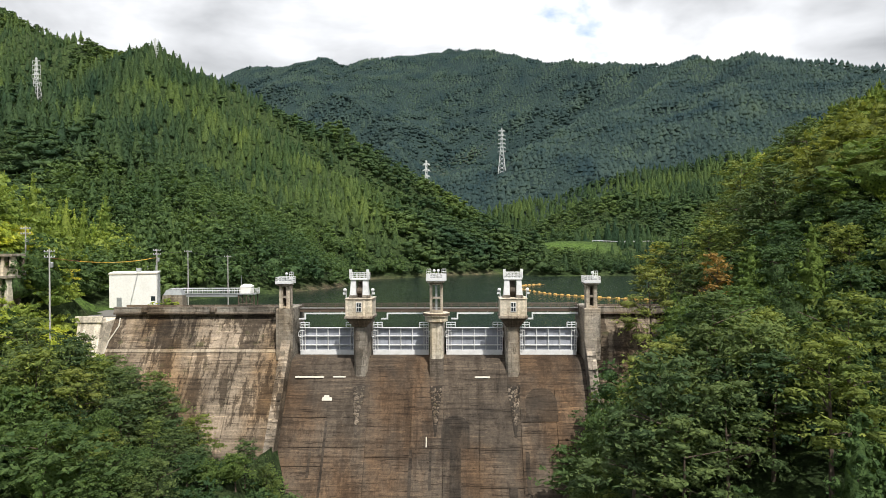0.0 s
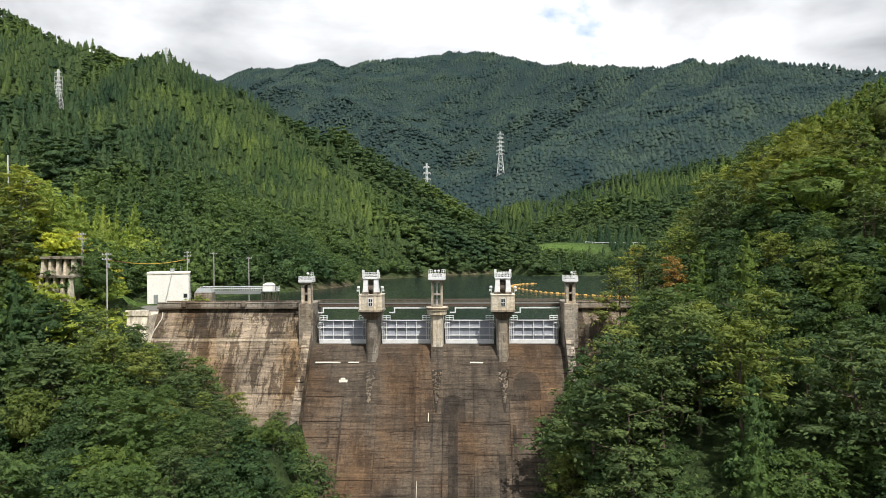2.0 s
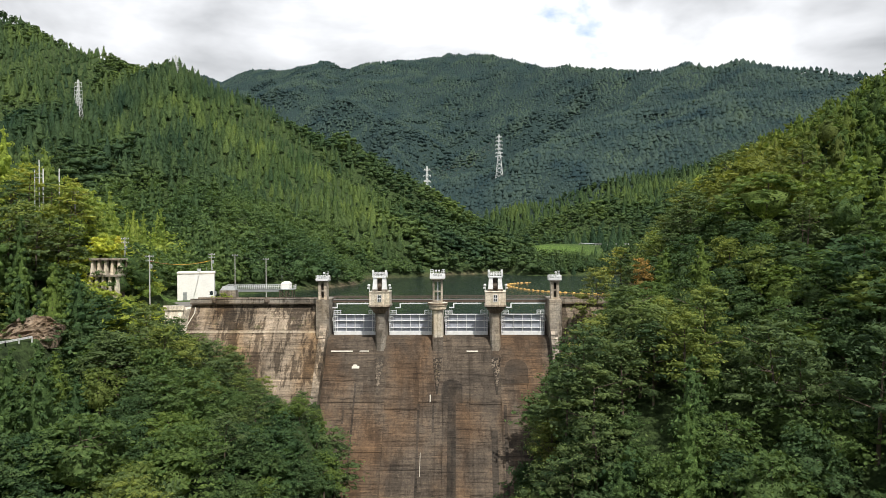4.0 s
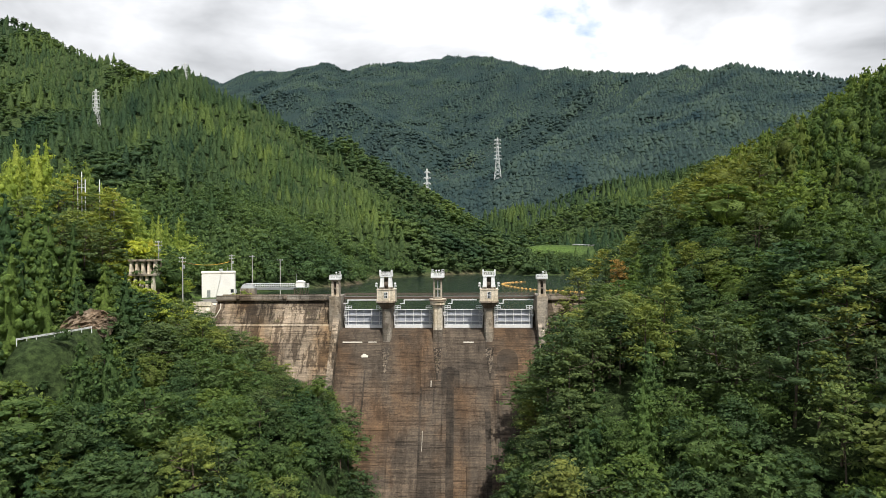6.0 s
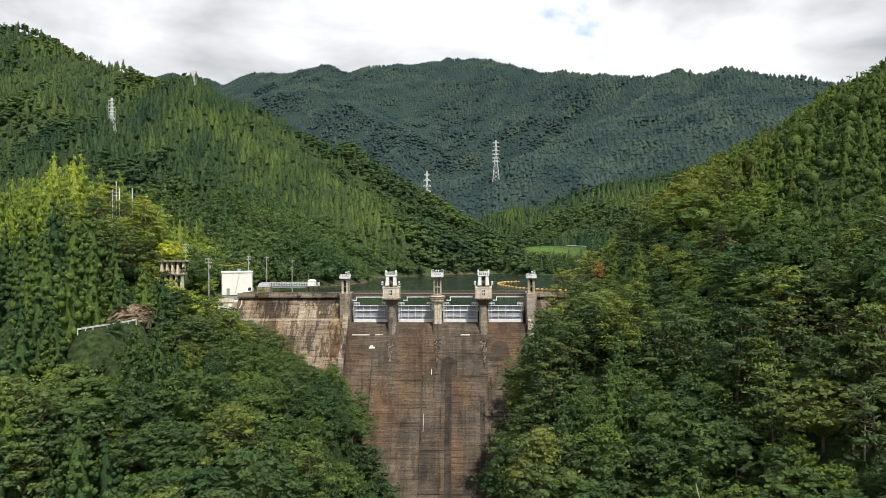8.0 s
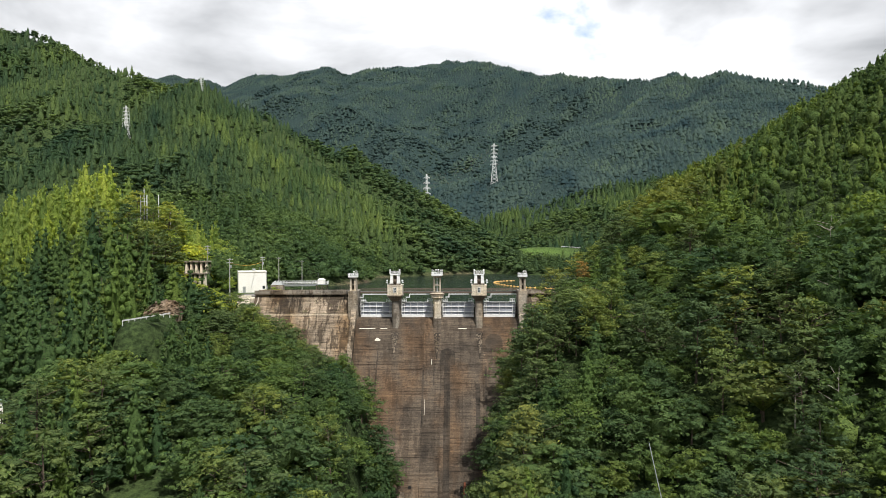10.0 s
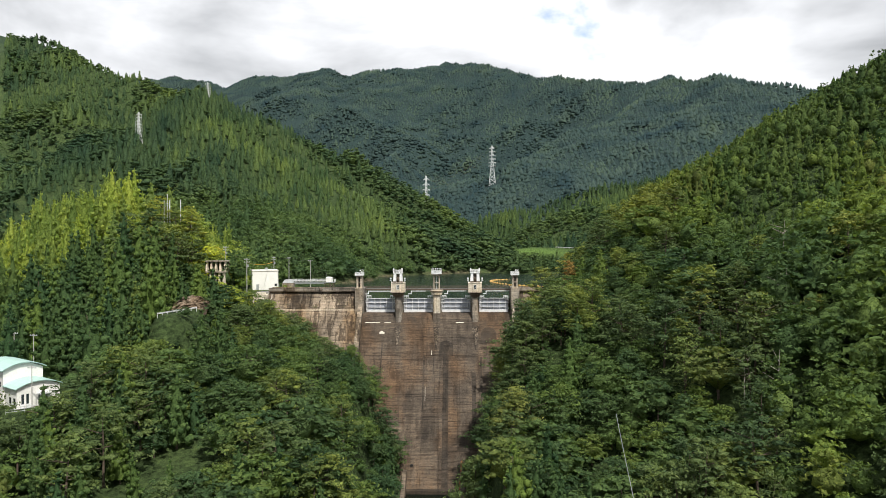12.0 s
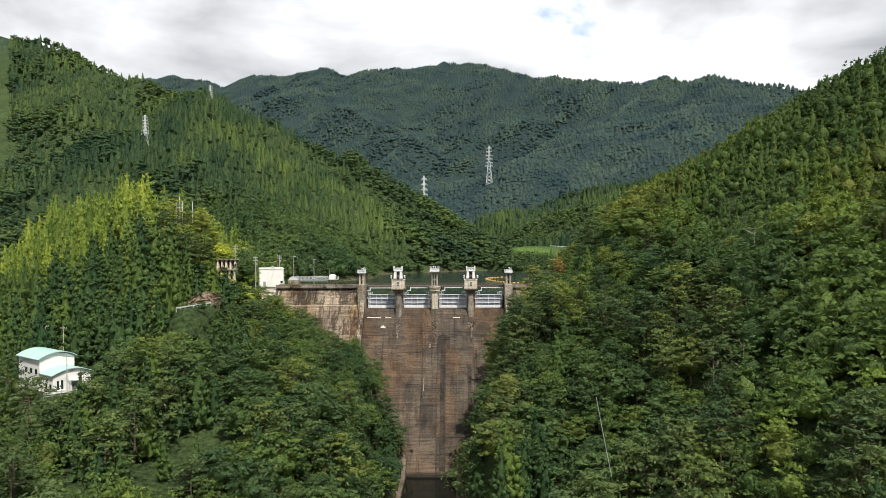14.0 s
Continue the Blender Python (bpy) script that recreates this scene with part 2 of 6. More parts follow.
M_STEEL = plain("galvanised_steel", (0.42, 0.44, 0.45), 0.45, 0.6, var=0.2)
M_RAILB = plain("brown_rail", (0.10, 0.07, 0.05), 0.6, var=0.3)
M_DARK = plain("dark_opening", (0.012, 0.012, 0.012), 0.7)
M_GLASS = plain("window_glass", (0.03, 0.04, 0.045), 0.12)
M_PYLON = plain("pale_pylon_paint", (0.62, 0.64, 0.64), 0.6, var=0.1)
M_POLE = plain("concrete_pole", (0.45, 0.44, 0.42), 0.8, var=0.15)
M_BUOY = plain("orange_float", (0.76, 0.46, 0.12), 0.5, var=0.3)
M_TEAL = plain("pale_green_sheet_roof", (0.38, 0.56, 0.52), 0.45, var=0.08, scale=0.3)
M_RUST = plain("rusty_steel", (0.28, 0.09, 0.045), 0.8, var=0.4)
M_ASPHALT = plain("asphalt", (0.16, 0.155, 0.145), 0.9, var=0.2)
M_PATCH = plain("pale_mortar", (0.58, 0.54, 0.47), 0.85, var=0.15)
M_ROCK = weathered("cut_rock", (0.24, 0.20, 0.16), (0.10, 0.085, 0.07), (0.9, 0.75, 0.6), 0.9, 0.4, moss=0.4)
M_BOULDER = weathered("river_rock", (0.42, 0.35, 0.26), (0.22, 0.18, 0.13), (0.95, 0.8, 0.62), 0.6, 0.3, stain=0.5, lines=0.4)
M_YELLOW = plain("yellow_cover", (0.75, 0.42, 0.03), 0.55, var=0.15)
# Bush green raised well above other leaves to paint in direct sun.
M_BUSH_LIT = foliage("sunlit_bush_leaves", (0.24, 0.32, 0.065), (0.42, 0.48, 0.12), gaps=0.45)


def ground_material():
    m, n, l, b = mat_base("forest_floor")
    a = noise_tex(n, l, 0.08, 6)
    r = ramp(n, [(0.3, (0.036, 0.060, 0.024)), (0.7, (0.066, 0.100, 0.036))])
    l.new(a.outputs["Fac"], r.inputs[0])
    g = noise_tex(n, l, 0.8, 8, rough=0.75)
    r2 = ramp(n, [(0.38, (0.34, 0.36, 0.34)), (0.52, (0.85, 0.85, 0.85)), (0.68, (1.7, 1.6, 1.4))])
    l.new(g.outputs["Fac"], r2.inputs[0])
    col = mixcol(n, l, "MULTIPLY", 1.0, r.outputs[0], r2.outputs[0])
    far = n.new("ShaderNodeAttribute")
    far.attribute_name = "hazy_far_woods"
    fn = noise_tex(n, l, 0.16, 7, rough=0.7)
    # Far ground: haze blue, and the shade between trees, put into the colour.
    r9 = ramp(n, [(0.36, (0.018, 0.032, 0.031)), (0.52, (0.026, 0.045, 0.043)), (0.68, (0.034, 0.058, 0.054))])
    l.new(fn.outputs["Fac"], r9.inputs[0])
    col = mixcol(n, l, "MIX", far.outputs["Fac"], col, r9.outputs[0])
    grass = n.new("ShaderNodeAttribute")
    grass.attribute_name = "grass"
    col = mixcol(n, l, "MIX", grass.outputs["Fac"], col, mixcol(n, l, "MULTIPLY", 1.0, (0.10, 0.17, 0.04), r2.outputs[0]))
    earth = n.new("ShaderNodeAttribute")
    earth.attribute_name = "earth"
    col = mixcol(n, l, "MIX", earth.outputs["Fac"], col, mixcol(n, l, "MULTIPLY", 1.0, (0.15, 0.12, 0.085), r2.outputs[0]))
    l.new(col, b.inputs["Base Color"])
    b.inputs["Roughness"].default_value = 0.95
    b.inputs["Specular IOR Level"].default_value = 0.1
    bp = n.new("ShaderNodeBump")
    bp.inputs["Strength"].default_value = 1.0
    bp.inputs["Distance"].default_value = 1.0
    l.new(g.outputs["Fac"], bp.inputs["Height"])
    l.new(bp.outputs[0], b.inputs["Normal"])
    return m


def water_material(name, col, rough, scale):
    m, n, l, b = mat_base(name)
    a = noise_tex(n, l, 0.03, 4)
    r = ramp(n, [(0.3, tuple(v * 0.8 for v in col)), (0.7, tuple(v * 1.25 for v in col))])
    l.new(a.outputs["Fac"], r.inputs[0])
    l.new(r.outputs[0], b.inputs["Base Color"])
    b.inputs["Roughness"].default_value = rough
    b.inputs["IOR"].default_value = 1.33
    w = noise_tex(n, l, scale, 4, (1, 0.6, 1))
    bp = n.new("ShaderNodeBump")
    bp.inputs["Strength"].default_value = 0.6
    bp.inputs["Distance"].default_value = 0.12
    l.new(w.outputs["Fac"], bp.inputs["Height"])
    l.new(bp.outputs[0], b.inputs["Normal"])
    return m


M_GROUND = ground_material()
M_LAKE = water_material("lake_water", (0.014, 0.024, 0.018), 0.16, 1.2)
M_POOL = water_material("pool_water", (0.004, 0.007, 0.005), 0.04, 0.4)

# ---- the lie of the land ----
LAKE = -4.8          # water behind the gates
BED = -58.0          # river bed below the dam


def hashed(ix, iy, seed):
    v = np.sin(ix * 127.1 + iy * 311.7 + seed * 74.7) * 43758.5453
    return v - np.floor(v)


def value_noise(x, y, seed=0):
    ix, iy = np.floor(x), np.floor(y)
    fx, fy = x - ix, y - iy
    fx, fy = fx * fx * (3 - 2 * fx), fy * fy * (3 - 2 * fy)
    a, b = hashed(ix, iy, seed), hashed(ix + 1, iy, seed)
    c, d = hashed(ix, iy + 1, seed), hashed(ix + 1, iy + 1, seed)
    return (a + (b - a) * fx) * (1 - fy) + (c + (d - c) * fx) * fy - 0.5


def fbm(x, y, size, seed=0, octaves=4):
    out = 0.0
    for k in range(octaves):
        out = out + value_noise(x / size * 2 ** k, y / size * 2 ** k, seed + k) * 0.5 ** k
    return out


def ridge_height(x, y, line, slope):
    """Height of a hill whose crest runs along a line of (x, y, z), falling off at one slope."""
    best = np.full(np.shape(x), -1e9)
    for (x0, y0, z0), (x1, y1, z1) in zip(line, line[1:]):
        dx, dy = x1 - x0, y1 - y0
        s = np.clip(((x - x0) * dx + (y - y0) * dy) / (dx * dx + dy * dy), 0, 1)
        d = np.hypot(x - x0 - s * dx, y - y0 - s * dy)
        best = np.maximum(best, z0 + s * (z1 - z0) - slope * d)
    return best


NEAR_LEFT = [(-74, 152, -3), (-87, 138, 7), (-99, 122, 20), (-122, 138, 23), (-156, 172, 24), (-205, 186, 16), (-290, 190, 24)]
MID_SPUR = [(-330, 470, 142), (-280, 402, 94), (-210, 340, 88), (-142, 270, 50), (-116, 232, 24), (-98, 204, 4)]
RIGHT_CREST = (30, 42, 54, 62, 69, 82, 96, 118, 131, 157, 187, 300, 500), (-24, -10, 4, 14, 22, 32, 38, 51, 60, 72, 87, 120, 150)
LOW_BANKS = [(-230, 60, 34), (-172, -70, 20), (-160, -260, 22)], [(200, -20, 46), (168, -90, 22), (158, -280, 22)]
MID_LEFT = [(38, 285, -7), (30, 380, 2), (8, 450, 20), (-47, 500, 50), (-80, 510, 68), (-98, 510, 90), (-145, 500, 97), (-178, 500, 122),
            (-234, 500, 152), (-296, 540, 168), (-392, 600, 198), (-457, 650, 240), (-800, 800, 350)]
MID_RIGHT = [(66, 485, 14), (124, 560, 47), (187, 620, 68), (266, 680, 82), (420, 760, 130)]
FAR = [(-2200, 3000, 720), (-1302, 2690, 673), (-1238, 2670, 695), (-1196, 2655, 705), (-1088, 2620, 686), (-1016, 2600, 671), (-973, 2590, 644),
       (-916, 2575, 635), (-863, 2560, 664), (-770, 2490, 671), (-693, 2430, 642), (-615, 2370, 634), (-540, 2310, 642), (-458, 2250, 623),
       (-382, 2180, 587), (-314, 2120, 587), (-206, 2050, 574), (-151, 2015, 554), (-98, 1985, 550), (-54, 1940, 561), (-17, 1880, 534), (28, 1815, 521),
       (119, 1675, 467), (190, 1550, 414), (233, 1480, 402), (253, 1445, 386), (291, 1390, 379), (347, 1305, 349), (389, 1205, 334), (409, 1155, 314),
       (441, 1095, 305), (471, 1045, 283), (536, 940, 246), (900, 700, 200)]
LEFT_SHORE = [(-125, 150, 14), (-112, 185, 12), (-92, 215, 5), (-62, 228, -2)]


def ridge_gap(x, y, line):
    """How far it is to the crest."""
    return -ridge_height(x, y, [(a, b, 0) for a, b, c in line], 1.0)


def bent(line, x, y, first, run, rest):
    """A hillside that is steep for the first run of metres from its crest and flatter below."""
    best = np.full(np.shape(x), -1e9)
    for (x0, y0, z0), (x1, y1, z1) in zip(line, line[1:]):
        dx, dy = x1 - x0, y1 - y0
        s = np.clip(((x - x0) * dx + (y - y0) * dy) / (dx * dx + dy * dy), 0, 1)
        d = np.hypot(x - x0 - s * dx, y - y0 - s * dy)
        best = np.maximum(best, z0 + s * (z1 - z0) - first * np.minimum(d, run) - rest * np.maximum(d - run, 0))
    return best


def right_hill(x, y):
    """The hillside right of the dam: a tilted plane up to a crest that climbs away from the gorge."""
    face = 0.611 * x + 0.363 * y - 64.5
    crest = np.interp(x, *RIGHT_CREST) + 0.05 * np.minimum(y - 176, 0) + 0.5 * np.maximum(150 - y, 0) - 0.75 * np.maximum(y - 176, 0)
    low = np.minimum(face, crest)
    return low - 4 * np.log1p(np.exp(-np.abs(face - crest) / 4)) + 2 + 8 * np.exp(-((x - 22) / 14) ** 2 - ((y - 66) / 30) ** 2) + 4 * fbm(x, y, 38, 3)


def far_range(x, y):
    """The long range that closes the valley, with spurs and side valleys below its crest."""
    drop = ridge_gap(x, y, FAR)
    return (ridge_height(x, y, FAR, 0.485) + 150 * fbm(x, y, 420, 41, 5) * np.clip((y - 500) / 900, 0, 1) * np.clip(drop / 350, 0.05, 1)
            - 120 * np.abs(fbm(x, y, 330, 45, 3)) * np.clip((y - 600) / 600, 0, 1) * np.clip(drop / 300, 0, 1)
            + 14 * fbm(x, y, 70, 47, 3) * np.clip((y - 600) / 300, 0, 1))


def height(x, y):
    x, y = np.atleast_1d(np.asarray(x, float)), np.atleast_1d(np.asarray(y, float))
    foot = np.clip((y - 84) / 10, 0, 1)
    gorge = BED - 4 + np.where(x > -7, 3.2, 3.2 - 0.5 * foot) * np.maximum(np.abs(x + 7) - np.where(x > -7, 8.5 + 2 * foot, 8 + 3 * foot), 0) + 3 * fbm(x, y, 25, 13)
    flank_line = np.where(x < -33, -30 + 0.62 * (-33 - x), np.where(x > 20, -22 + 1.6 * (x - 20), gorge))   # how far the slopes bury the dam
    gorge = gorge + (np.minimum(gorge, flank_line) - gorge) * foot
    inside = np.where(y < 128, (y - 112.84) / 0.70 - 23.3, -9.0)
    dam_cap = np.where((x > -72.5) & (x < 33) & (y > 90) & (y < 134), np.maximum(inside, np.where(y < 120, flank_line, -99)), 400.0)
    bank = np.where((y > 128) & (x < 40), -14 + 1.3 * np.maximum(-(x + 56), 0), 400.0)
    gorge = np.where(y > 118, np.minimum(dam_cap, bank), np.minimum(gorge, dam_cap))
    near = right_hill(x, y)
    left = bent(NEAR_LEFT, x, y, 0.74, 42, 0.25) + 3 * fbm(x, y, 40, 9)
    midl = bent(MID_LEFT, x, y, 0.66, 150, 0.42) + 9 * fbm(x, y, 110, 21) - 34 * np.abs(fbm(x, y, 150, 25, 3)) + 6
    midl = np.maximum(midl, ridge_height(x, y, MID_SPUR, 0.60) + 8 * fbm(x, y, 60, 29))
    shore = ridge_height(x, y, LEFT_SHORE, 0.5) + 3 * fbm(x, y, 30, 17)
    midr = ridge_height(x, y, MID_RIGHT, 0.40) + 12 * fbm(x, y, 90, 33)
    far = np.full(np.shape(x), -99.0)
    back = y > 430
    if back.any():
        far[back] = far_range(x[back], y[back])
    step = np.clip((y - 100) / 27, 0, 1)
    floor_z = BED + step * (44.0) + np.clip((y - 330) / 60, 0, 1) * 16 + 1.2 * fbm(x, y, 12, 5)
    floor_z = floor_z - 4.5 * np.clip((12.5 - np.abs(x + 7)) / 2, 0, 1) * np.clip((96 - y) / 4, 0, 1)
    low = np.maximum(bent(LOW_BANKS[0], x, y, 0.74, 42, 0.25), bent(LOW_BANKS[1], x, y, 0.74, 42, 0.42)) + 3 * fbm(x, y, 40, 19)
    hills = np.maximum(np.minimum(np.maximum.reduce([near, left, np.where(y < 10, low, -99)]), gorge), floor_z)
    z = np.maximum.reduce([hills, np.where(y > 118, midl, -99), np.where(y > 118, shore, -99), midr, far])
    field = np.clip(-9 + 0.30 * (y - 316), -9, 7.5) + np.clip((y - 372) / 30, 0, 1) * 4      # the bay's far shore and the meadow above it
    k = np.clip((x - 27) / 8, 0, 1) * np.clip((128 - x) / 14, 0, 1) * np.clip((y - 240) / 20, 0, 1) * np.clip((420 - y) / 14, 0, 1)
    z = z * (1 - k) + (field + 1.5 * fbm(x, y, 18, 57)) * k
    for px, py, pz, r in PADS:      # levelled ground
        k = np.clip(1.6 - np.hypot(x - px, y - py) / r, 0, 1)
        k = k * k * (3 - 2 * k)
        z = z * (1 - k) + pz * k
    return z


PADS = [(-74, 66, -3.4, 6), (-75, 75, -3.4, 6), (-89, 32, -18.9, 13), (-73, 60, -3.4, 5), (-78, 151, -2.9, 9), (-70, 150, -2.9, 8), (-72, 138, -2.9, 7)]


def spaced(lo, hi, fine_lo, fine_hi, step, growth, widest, limit):
    """Grid lines: finest in the middle, never wider apart than the widest within the limit."""
    mid_part = list(np.arange(fine_lo, fine_hi + 1e-6, step))
    up, s = [mid_part[-1]], step
    while up[-1] < hi:
        s = min(s * growth, widest) if up[-1] < limit else s * growth
        up.append(up[-1] + s)
    down, s = [mid_part[0]], step
    while down[-1] > lo:
        s = min(s * growth, widest) if down[-1] > -limit else s * growth
        down.append(down[-1] - s)
    return np.array(down[:0:-1] + mid_part + up[1:])


def mesh_from(name, verts, faces, material=None, smooth=False):
    """A mesh from arrays; faces all with the same count of corners."""
    verts, faces = np.asarray(verts, np.float32), np.asarray(faces, np.int32)
    me = bpy.data.meshes.new(name)
    k = faces.shape[1]
    me.vertices.add(len(verts))
    me.vertices.foreach_set("co", verts.ravel())
    me.loops.add(faces.size)
    me.loops.foreach_set("vertex_index", faces.ravel())
    me.polygons.add(len(faces))
    me.polygons.foreach_set("loop_start", np.arange(0, faces.size, k, dtype=np.int32))
    me.polygons.foreach_set("use_smooth", np.full(len(faces), smooth))
    me.update(calc_edges=True)
    if material:
        me.materials.append(material)
    return me


def set_attr(me, name, values):
    a = me.attributes.new(name, "FLOAT", "POINT")
    a.data.foreach_set("value", np.asarray(values, np.float32))


gx = spaced(-4200, 4200, -150, 160, 3.0, 1.07, 22, 1300)
gy = spaced(-1500, 4600, -130, 330, 3.0, 1.05, 30, 2700)
GX, GY = np.meshgrid(gx, gy)
GZ = height(GX, GY)
nx, ny = len(gx), len(gy)
idx = np.arange(nx * ny).reshape(ny, nx)
quads = np.stack([idx[:-1, :-1], idx[:-1, 1:], idx[1:, 1:], idx[1:, :-1]], -1).reshape(-1, 4)
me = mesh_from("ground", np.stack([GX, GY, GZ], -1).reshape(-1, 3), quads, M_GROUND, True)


def grass_at(x, y):
    g = np.clip(1.5 - np.hypot((x - 52) / 24, (y - 382) / 19), 0, 1)
    g = np.maximum(g, np.clip(1.5 - np.hypot((x + 82) / 8, (y - 140) / 14), 0, 1))
    g = np.maximum(g, np.clip(1.5 - np.hypot(x - 118, y - 430) / 12, 0, 1))
    return g


def earth_at(x, y, z):
    shore = np.clip(1 - np.abs(z - LAKE - 0.3) / 1.3, 0, 1) * (y > 125)
    bed = np.clip(1 - (z - BED - 1.5) / 3, 0, 1) * (y < 100)
    return np.clip(shore * (0.35 + 1.6 * fbm(x, y, 30, 51)) + bed, 0, 1)


set_attr(me, "grass", grass_at(GX, GY).ravel())
set_attr(me, "hazy_far_woods", np.clip((GY - 560 - 0.1 * np.abs(GX)) / 160, 0, 1).ravel())
set_attr(me, "earth", earth_at(GX, GY, GZ).ravel())
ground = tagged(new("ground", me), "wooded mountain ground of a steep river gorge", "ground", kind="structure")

lx = np.array([[-400, 126.5, LAKE], [420, 126.5, LAKE], [420, 520, LAKE], [-400, 520, LAKE]])
lake = tagged(new("water", mesh_from("water", lx, [[0, 1, 2, 3]], M_LAKE)), "dark green still reservoir behind the dam", "water", kind="structure")

# ---- small modelling kit ----
def part(name, bm, material, parent=None, label="", smooth=False):
    """Links a bmesh as one mesh object under a thing or a part."""
    data = bpy.data.meshes.new(name)
    bm.normal_update()
    bm.to_mesh(data)
    bm.free()
    data.materials.append(material)
    if smooth:
        data.polygons.foreach_set("use_smooth", [True] * len(data.polygons))
    ob = new(name, data)
    ob.parent = parent
    if label:
        ob["label"] = label
    return ob


def thing(name, at, label, category, group="", kind="", turn=0.0):
    ob = new(name)
    ob.empty_display_size = 0.5
    ob.location = at
    ob.rotation_euler = (0, 0, radians(turn))
    return tagged(ob, label, category, group, kind)


def box(bm, x0, x1, y0, y1, z0, z1, bevel=0.0):
    r = bmesh.ops.create_cube(bm, size=1.0)
    for v in r["verts"]:
        v.co = ((x0 + x1) / 2 + v.co.x * (x1 - x0), (y0 + y1) / 2 + v.co.y * (y1 - y0), (z0 + z1) / 2 + v.co.z * (z1 - z0))
    if bevel:
        edges = {e for v in r["verts"] for e in v.link_edges}
        bmesh.ops.bevel(bm, geom=list(edges), offset=bevel, segments=1, affect="EDGES")
    return bm


def boxed(*args, bevel=0.0):
    return box(bmesh.new(), *args, bevel=bevel)


def rod(bm, a, b, r0, r1=None, sides=6):
    a, b = Vector(a), Vector(b)
    d = b - a
    q = d.to_track_quat("Z", "Y")
    rings = []
    for p, r in ((a, r0), (b, r0 if r1 is None else r1)):
        rings.append([bm.verts.new(p + q @ Vector((math.cos(t) * r, math.sin(t) * r, 0))) for t in (2 * math.pi * k / sides for k in range(sides))])
    for k in range(sides):
        bm.faces.new((rings[0][k], rings[0][(k + 1) % sides], rings[1][(k + 1) % sides], rings[1][k]))
    bm.faces.new(rings[0][::-1])
    bm.faces.new(rings[1])
    return bm


def prism(profile, x0, x1, bm=None):
    """A profile of (y, z), counter-clockwise seen from +x, drawn out along x."""
    bm = bm or bmesh.new()
    a = [bm.verts.new((x0, y, z)) for y, z in profile]
    b = [bm.verts.new((x1, y, z)) for y, z in profile]
    n = len(profile)
    for k in range(n):
        bm.faces.new((a[k], a[(k + 1) % n], b[(k + 1) % n], b[k]))
    bm.faces.new(a[::-1])
    bm.faces.new(b)
    bmesh.ops.recalc_face_normals(bm, faces=bm.faces)
    return bm


def frustum(bm, cx, cy, z0, z1, w0, d0, w1, d1):
    vs = []
    for z, w, d in ((z0, w0, d0), (z1, w1, d1)):
        vs.append([bm.verts.new((cx + sx * w / 2, cy + sy * d / 2, z)) for sx, sy in ((-1, -1), (1, -1), (1, 1), (-1, 1))])
    for k in range(4):
        bm.faces.new((vs[0][k], vs[0][(k + 1) % 4], vs[1][(k + 1) % 4], vs[1][k]))
    bm.faces.new(vs[0][::-1])
    bm.faces.new(vs[1])
    return bm


def lathe(bm, cx, cy, profile, sides=20):
    rings = [[bm.verts.new((cx + r * math.cos(2 * math.pi * k / sides), cy + r * math.sin(2 * math.pi * k / sides), z)) for k in range(sides)] for r, z in profile]
    for a, b in zip(rings, rings[1:]):
        for k in range(sides):
            bm.faces.new((a[k], a[(k + 1) % sides], b[(k + 1) % sides], b[k]))
    bm.faces.new(rings[0][::-1])
    bm.faces.new(rings[-1])
    return bm


def railing(bm, pts, h=1.0, gap=1.2, r=0.035, rails=2):
    for a, b in zip(pts, pts[1:]):
        a, b = Vector(a), Vector(b)
        n = max(1, round((b - a).length / gap))
        for k in range(n + 1):
            p = a.lerp(b, k / n)
            rod(bm, p, p + Vector((0, 0, h)), r, sides=4)
        for j in range(1, rails + 1):
            up = Vector((0, 0, h * j / rails))
            rod(bm, a + up, b + up, r, sides=4)
    return bm

# ---- the dam ----
PIERS = (-33.9, -20.4, -7.4, 5.6, 19.2)      # two towers at the ends, three piers between


def face_y(z):
    """The downstream face leans back 0.70 for each metre up."""
    return 112.84 + 0.70 * (z + 22.1)


dam = thing("dam", (0, 0, 0), "old brown-stained concrete gravity dam across the gorge", "dam", kind="structure")

sill = [(88, -58), (face_y(-12.4), -12.4), (120.6, -11.1), (121.8, -10.0), (123.2, -9.35), (124.6, -9.1), (126.8, -9.1), (126.8, -58)]
part("spillway_body", prism(sill, -33.2, 18.4), M_FACE, dam, "dark streaked spillway face below the gates")
flank = [(88, -58), (face_y(-2.5), -2.5), (126.6, -1.7), (131, -1.7), (131, -58)]
for x0, x1 in ((-66.3, -34.35), (19.55, 35)):
    part("flank_wall", prism(flank, x0, x1), M_WALL, dam, "stained non-overflow wall")
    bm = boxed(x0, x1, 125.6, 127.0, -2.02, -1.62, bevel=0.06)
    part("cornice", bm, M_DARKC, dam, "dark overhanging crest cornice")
    bm = boxed(x0, x1, 125.85, 126.15, -1.6, -0.78)
    box(bm, x0, x1, 125.75, 126.25, -0.8, -0.66, bevel=0.03)
    part("parapet", bm, M_PIER, dam)
    bm = boxed(x0, x1, 130.5, 130.8, -1.7, -0.7)
    part("parapet", bm, M_DARKC, dam)
for x in (-60.5, -48.0):
    bm = bmesh.new()
    lathe(bm, x, 125.9, [(0.55, -1.7), (0.7, -1.5), (0.7, -0.75), (0.45, -0.5)], 8)
    part("bastion", bm, M_DARKC, dam)
wing = [(118.5, -14), (121.5, -3.0), (131, -3.0), (131, -14)]
part("wing_wall", prism(wing, -70.4, -66.3), M_CREAM, dam, "pale concrete wing wall at the abutment")
bm = bmesh.new()
for sx in (-66.9, -69.8):
    frustum(bm, sx, 122.5, -10, -2.4, 1.1, 5.5, 0.9, 1.6)
